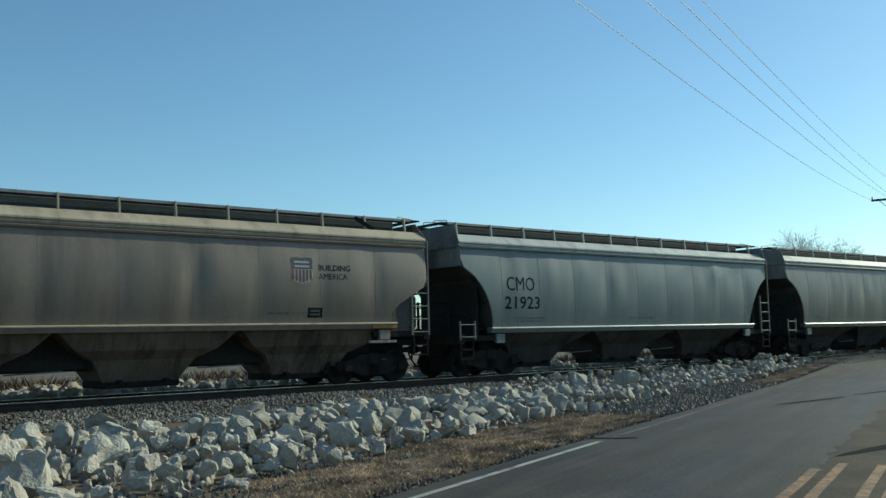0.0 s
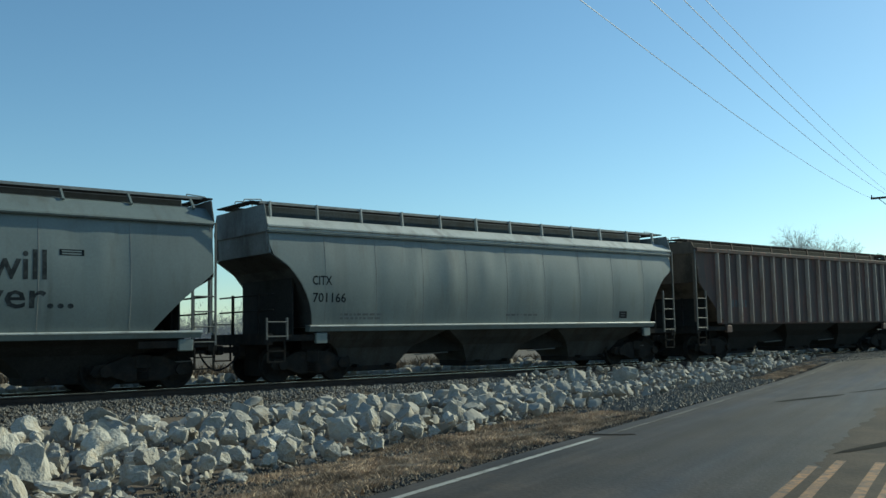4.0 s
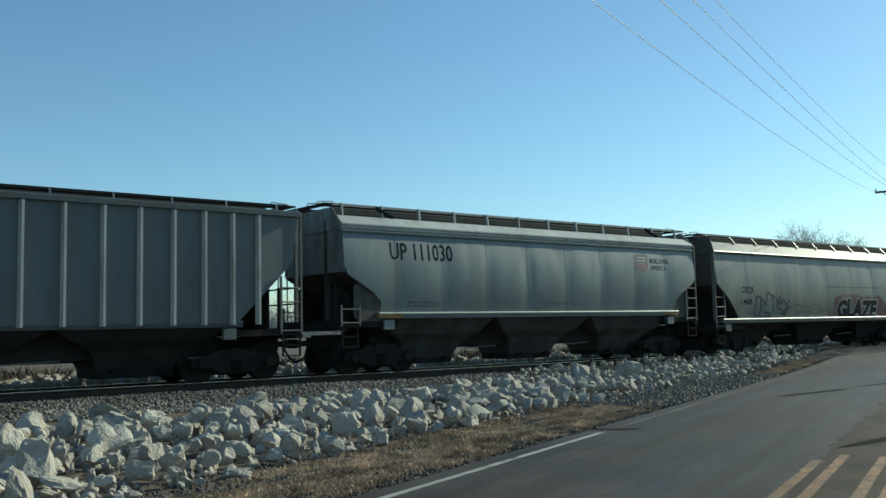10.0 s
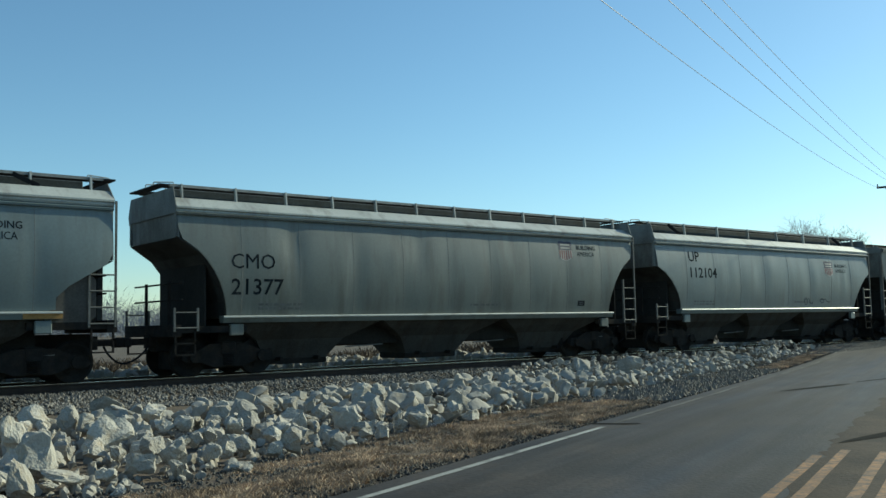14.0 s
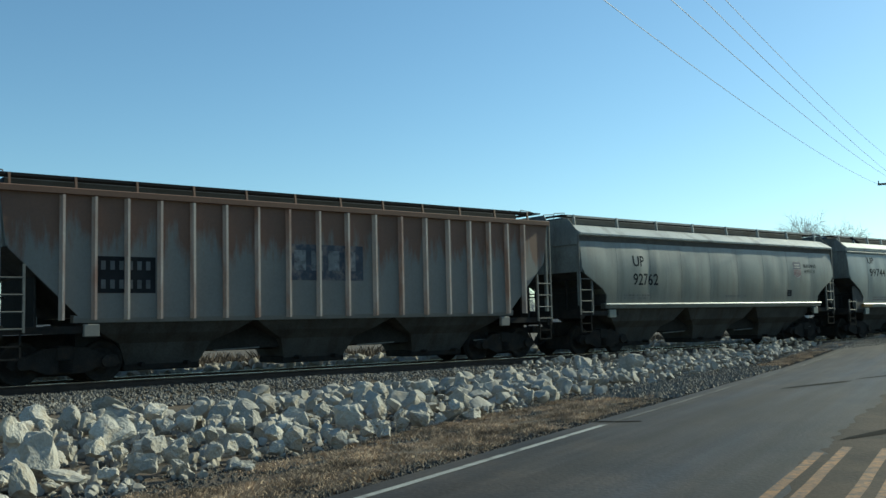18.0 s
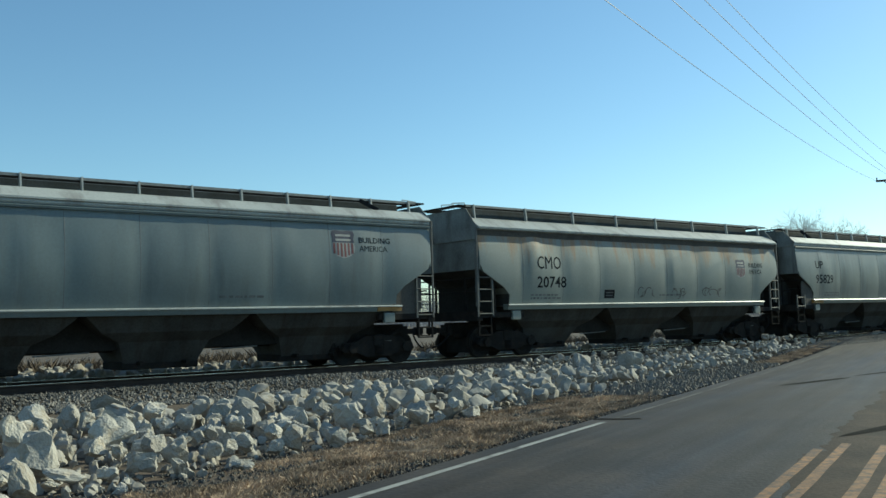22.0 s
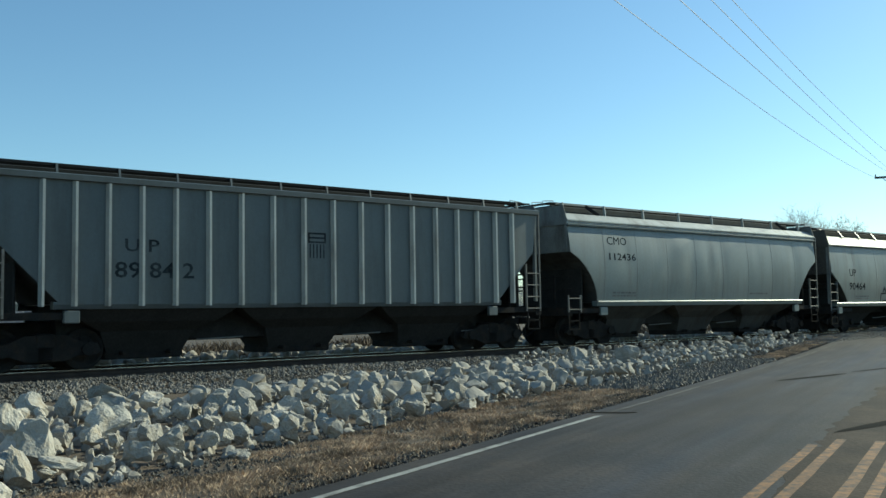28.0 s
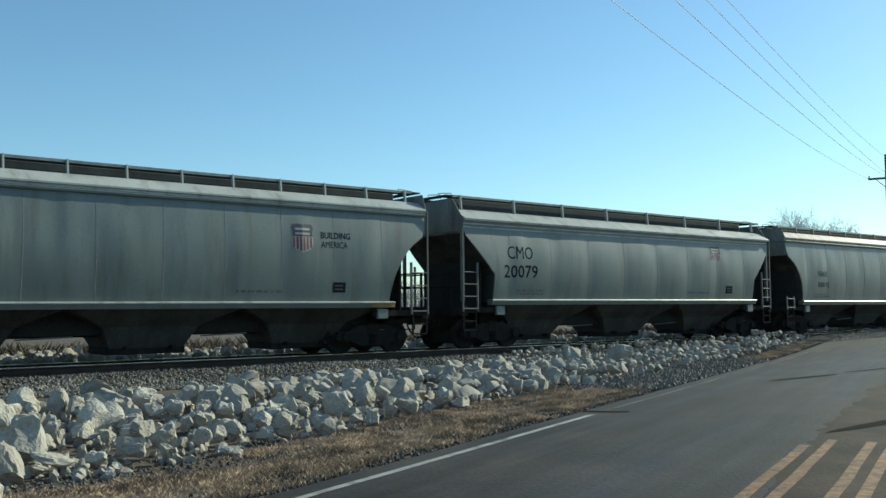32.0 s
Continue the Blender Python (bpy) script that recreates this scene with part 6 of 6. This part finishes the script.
def build_weeds():
    """Tall brown weeds on the far side of the track."""
    rs = np.random.RandomState(21)
    v, f = [], []
    for _ in range(60000):
        x, y = rs.uniform(0, 66), 26.3 + 5.0 * rs.uniform() ** 1.3
        clump = noise.noise((x * 0.6, y * 0.6, 7))
        hgt = rs.uniform(0.15, 0.55) * (1.0 + 0.7 * clump)
        z, a, w = ground_z(x, y) - 0.02, rs.uniform(0, 6.28), rs.uniform(0.004, 0.012)
        lx, ly = rs.normal(0, 0.3) * hgt, rs.normal(0, 0.3) * hgt
        ca, sa = math.cos(a) * w, math.sin(a) * w
        o = len(v)
        v += [(x - ca, y - sa, z), (x + ca, y + sa, z), (x + lx * 0.5 + ca * 0.7, y + ly * 0.5 + sa * 0.7, z + hgt * 0.65), (x + lx, y + ly, z + hgt)]
        f += [(o, o + 1, o + 2), (o, o + 2, o + 3)]
    g = part("dry_weeds", mesh_of("dry_weeds", v, f), M["weeds"])
    tagged(g, "brown dead weeds beyond the track", "weeds", kind="stuff")


# ---- trees, far woods, pole and wires ----
def bare_tree(seed, height):
    """Trunk and a rounded crown of bare limbs and twigs."""
    rnd = random.Random(seed)
    trunk, crown = Shape(), Shape()

    def grow(p, d, length, r, depth):
        for i in range(2):
            q = p + d * (length / 2)
            crown.bar(p, q, r * (1 - 0.3 * i), 5 if depth < 2 else 3, r * (0.7 - 0.2 * i))
            p = q
            d = (d + Vector((rnd.gauss(0, 0.16), rnd.gauss(0, 0.16), rnd.gauss(0.04, 0.1)))).normalized()
            if depth < 5:
                for _ in range(3):
                    if depth >= 3 and rnd.random() < 0.25:
                        continue
                    side = Matrix.Rotation(rnd.uniform(0, 6.28), 3, d) @ d.orthogonal().normalized()
                    nd = (d + side * rnd.uniform(0.45, 1.0)).normalized()
                    grow(p, nd, length * rnd.uniform(0.5, 0.72), max(r * 0.55, 0.018), depth + 1)

    base = Vector((0, 0, 0))
    top = Vector((rnd.uniform(-0.3, 0.3), rnd.uniform(-0.3, 0.3), height * 0.3))
    trunk.bar(base, top, height * 0.02, 9, height * 0.014)
    for i in range(6):
        a = i * 1.05 + rnd.uniform(-0.3, 0.3)
        lean = rnd.uniform(0.12, 0.42)
        grow(top - Vector((0, 0, rnd.uniform(0, height * 0.06))), Vector((math.cos(a) * lean, math.sin(a) * lean, 1)).normalized(), height * rnd.uniform(0.24, 0.32), height * 0.008, 1)
    return trunk, crown


def build_trees():
    for (az, dist, hgt, seed) in ((30.0, 150, 17.4, 3), (27.9, 152, 15.9, 8)):
        x, y = dist * math.cos(radians(az)), dist * math.sin(radians(az))
        t = thing("bare_tree", "leafless winter tree with a broad twiggy crown", "tree", "bare trees beyond the track", at=pose(x, y, ground_z(x, y) - 0.1))
        tr, cr = bare_tree(seed, hgt)
        part("trunk", tr, M["bark"], t)
        part("crown", cr, M["bark"], t)


def build_woods():
    """A far belt of leafless trees along the horizon, distance haze in their colour."""
    rs = np.random.RandomState(4)
    v, f = [], []
    for i in range(2600):
        az = radians(rs.uniform(18, 102))
        dist = rs.uniform(240, 430)
        x, y = dist * math.cos(az), dist * math.sin(az)
        top = (11.5 + 4.0 * noise.noise((az * 9, 0, 0)) + 2.5 * noise.noise((az * 41, 3, 0))) * rs.uniform(0.55, 1.1)
        o = len(v)
        w = rs.uniform(0.05, 0.09)
        v += [(x - w, y, -0.4), (x + w, y, -0.4), (x + w * 0.4, y, top * 0.7), (x - w * 0.4, y, top * 0.7)]
        f.append((o, o + 1, o + 2, o + 3))
        r = top * rs.uniform(0.28, 0.42)
        for j in range(80):
            q = rs.normal(0, 0.5, 3)
            low = j > 55
            a = np.array((x, y, top * (0.58 if not low else 0.18))) + q * (r * (1 if not low else 2.2), r, top * (0.33 if not low else 0.2))
            if a[2] < -0.3:
                a[2] = -0.3
            t = np.array((q[0] * 0.7 + rs.normal(0, 0.3), q[1] * 0.5, abs(rs.normal(0.5, 0.4)))) * rs.uniform(0.8, 2.0)
            ww = rs.uniform(0.03, 0.09) * (1 if not low else 2.5)
            o = len(v)
            v += [(a[0] - ww, a[1], a[2]), (a[0] + ww, a[1], a[2]), tuple(a + t)]
            f.append((o, o + 1, o + 2))
    wds = part("far_woods", mesh_of("far_woods", v, f), M["woods"])
    tagged(wds, "far belt of leafless woods on the horizon, tinted with haze", "woods", kind="stuff")


POLE = (54.55, 25.4)
WIRES = ((0.97, 8.97, 1.5, 0), (-0.06, 8.97, 1.45, 0), (-0.22, 8.97, 0.98, 0), (0.0, 10.15, 1.35, 1))     # across, height, sag, on the pole's top


def build_pole():
    poles = []
    wc, ws = math.cos(radians(19.9)), math.sin(radians(19.9))
    for (px, py) in (POLE, (POLE[0] - 89 * wc, POLE[1] - 89 * ws)):
        p = thing("utility_pole", "brown wooden utility pole with a crossarm", "utility pole", "poles along the road", at=pose(px, py, ground_z(px, py) - 0.02, 0, 0, 19.9))
        part("post", Shape().bar((0, 0, 0), (0, 0, 10.15), 0.16, 12, 0.11), M["pole_wood"], p)
        arm = part("crossarm", Shape().cbox(-0.06, 0.06, -1.15, 1.02, 8.70, 8.82, 0.01), M["pole_wood"], p)
        s = Shape()
        s.beam((0.08, -0.6, 8.72), (0.08, 0, 8.12), 0.03, 0.04)
        s.beam((0.08, 0.6, 8.72), (0.08, 0, 8.12), 0.03, 0.04)
        part("brace", s, M["galvanized"], p)
        for w, z, sag, k in WIRES:
            if k == 0:
                part("insulator", Shape().bar((0, w, 8.82), (0, w, 8.97), 0.035, 8, 0.03), M["black"], arm)
        poles.append((px, py))
    (ax, ay), (bx, by) = poles
    for w, z, sag, k in WIRES:
        s = Shape()
        rings = []
        for i in range(41):
            q = i / 40
            x, y = ax + (bx - ax) * q - ws * w, ay + (by - ay) * q + wc * w
            p = (x, y, z - 4 * sag * q * (1 - q))
            rings.append([(p[0] - ws * 0.008 * math.cos(a), p[1] + wc * 0.008 * math.cos(a), p[2] + 0.008 * math.sin(a)) for a in (0, 1.2566, 2.5133, 3.7699, 5.0265)])
        s.loft(rings)
        wire = part("power_line", s, M["wire"])
        tagged(wire, "thin dark overhead wire sagging between the poles", "wire", "overhead wires")


build_pole()
build_trees()
build_woods()
build_grass()
build_weeds()
build_ballast()
build_stones()
motions()
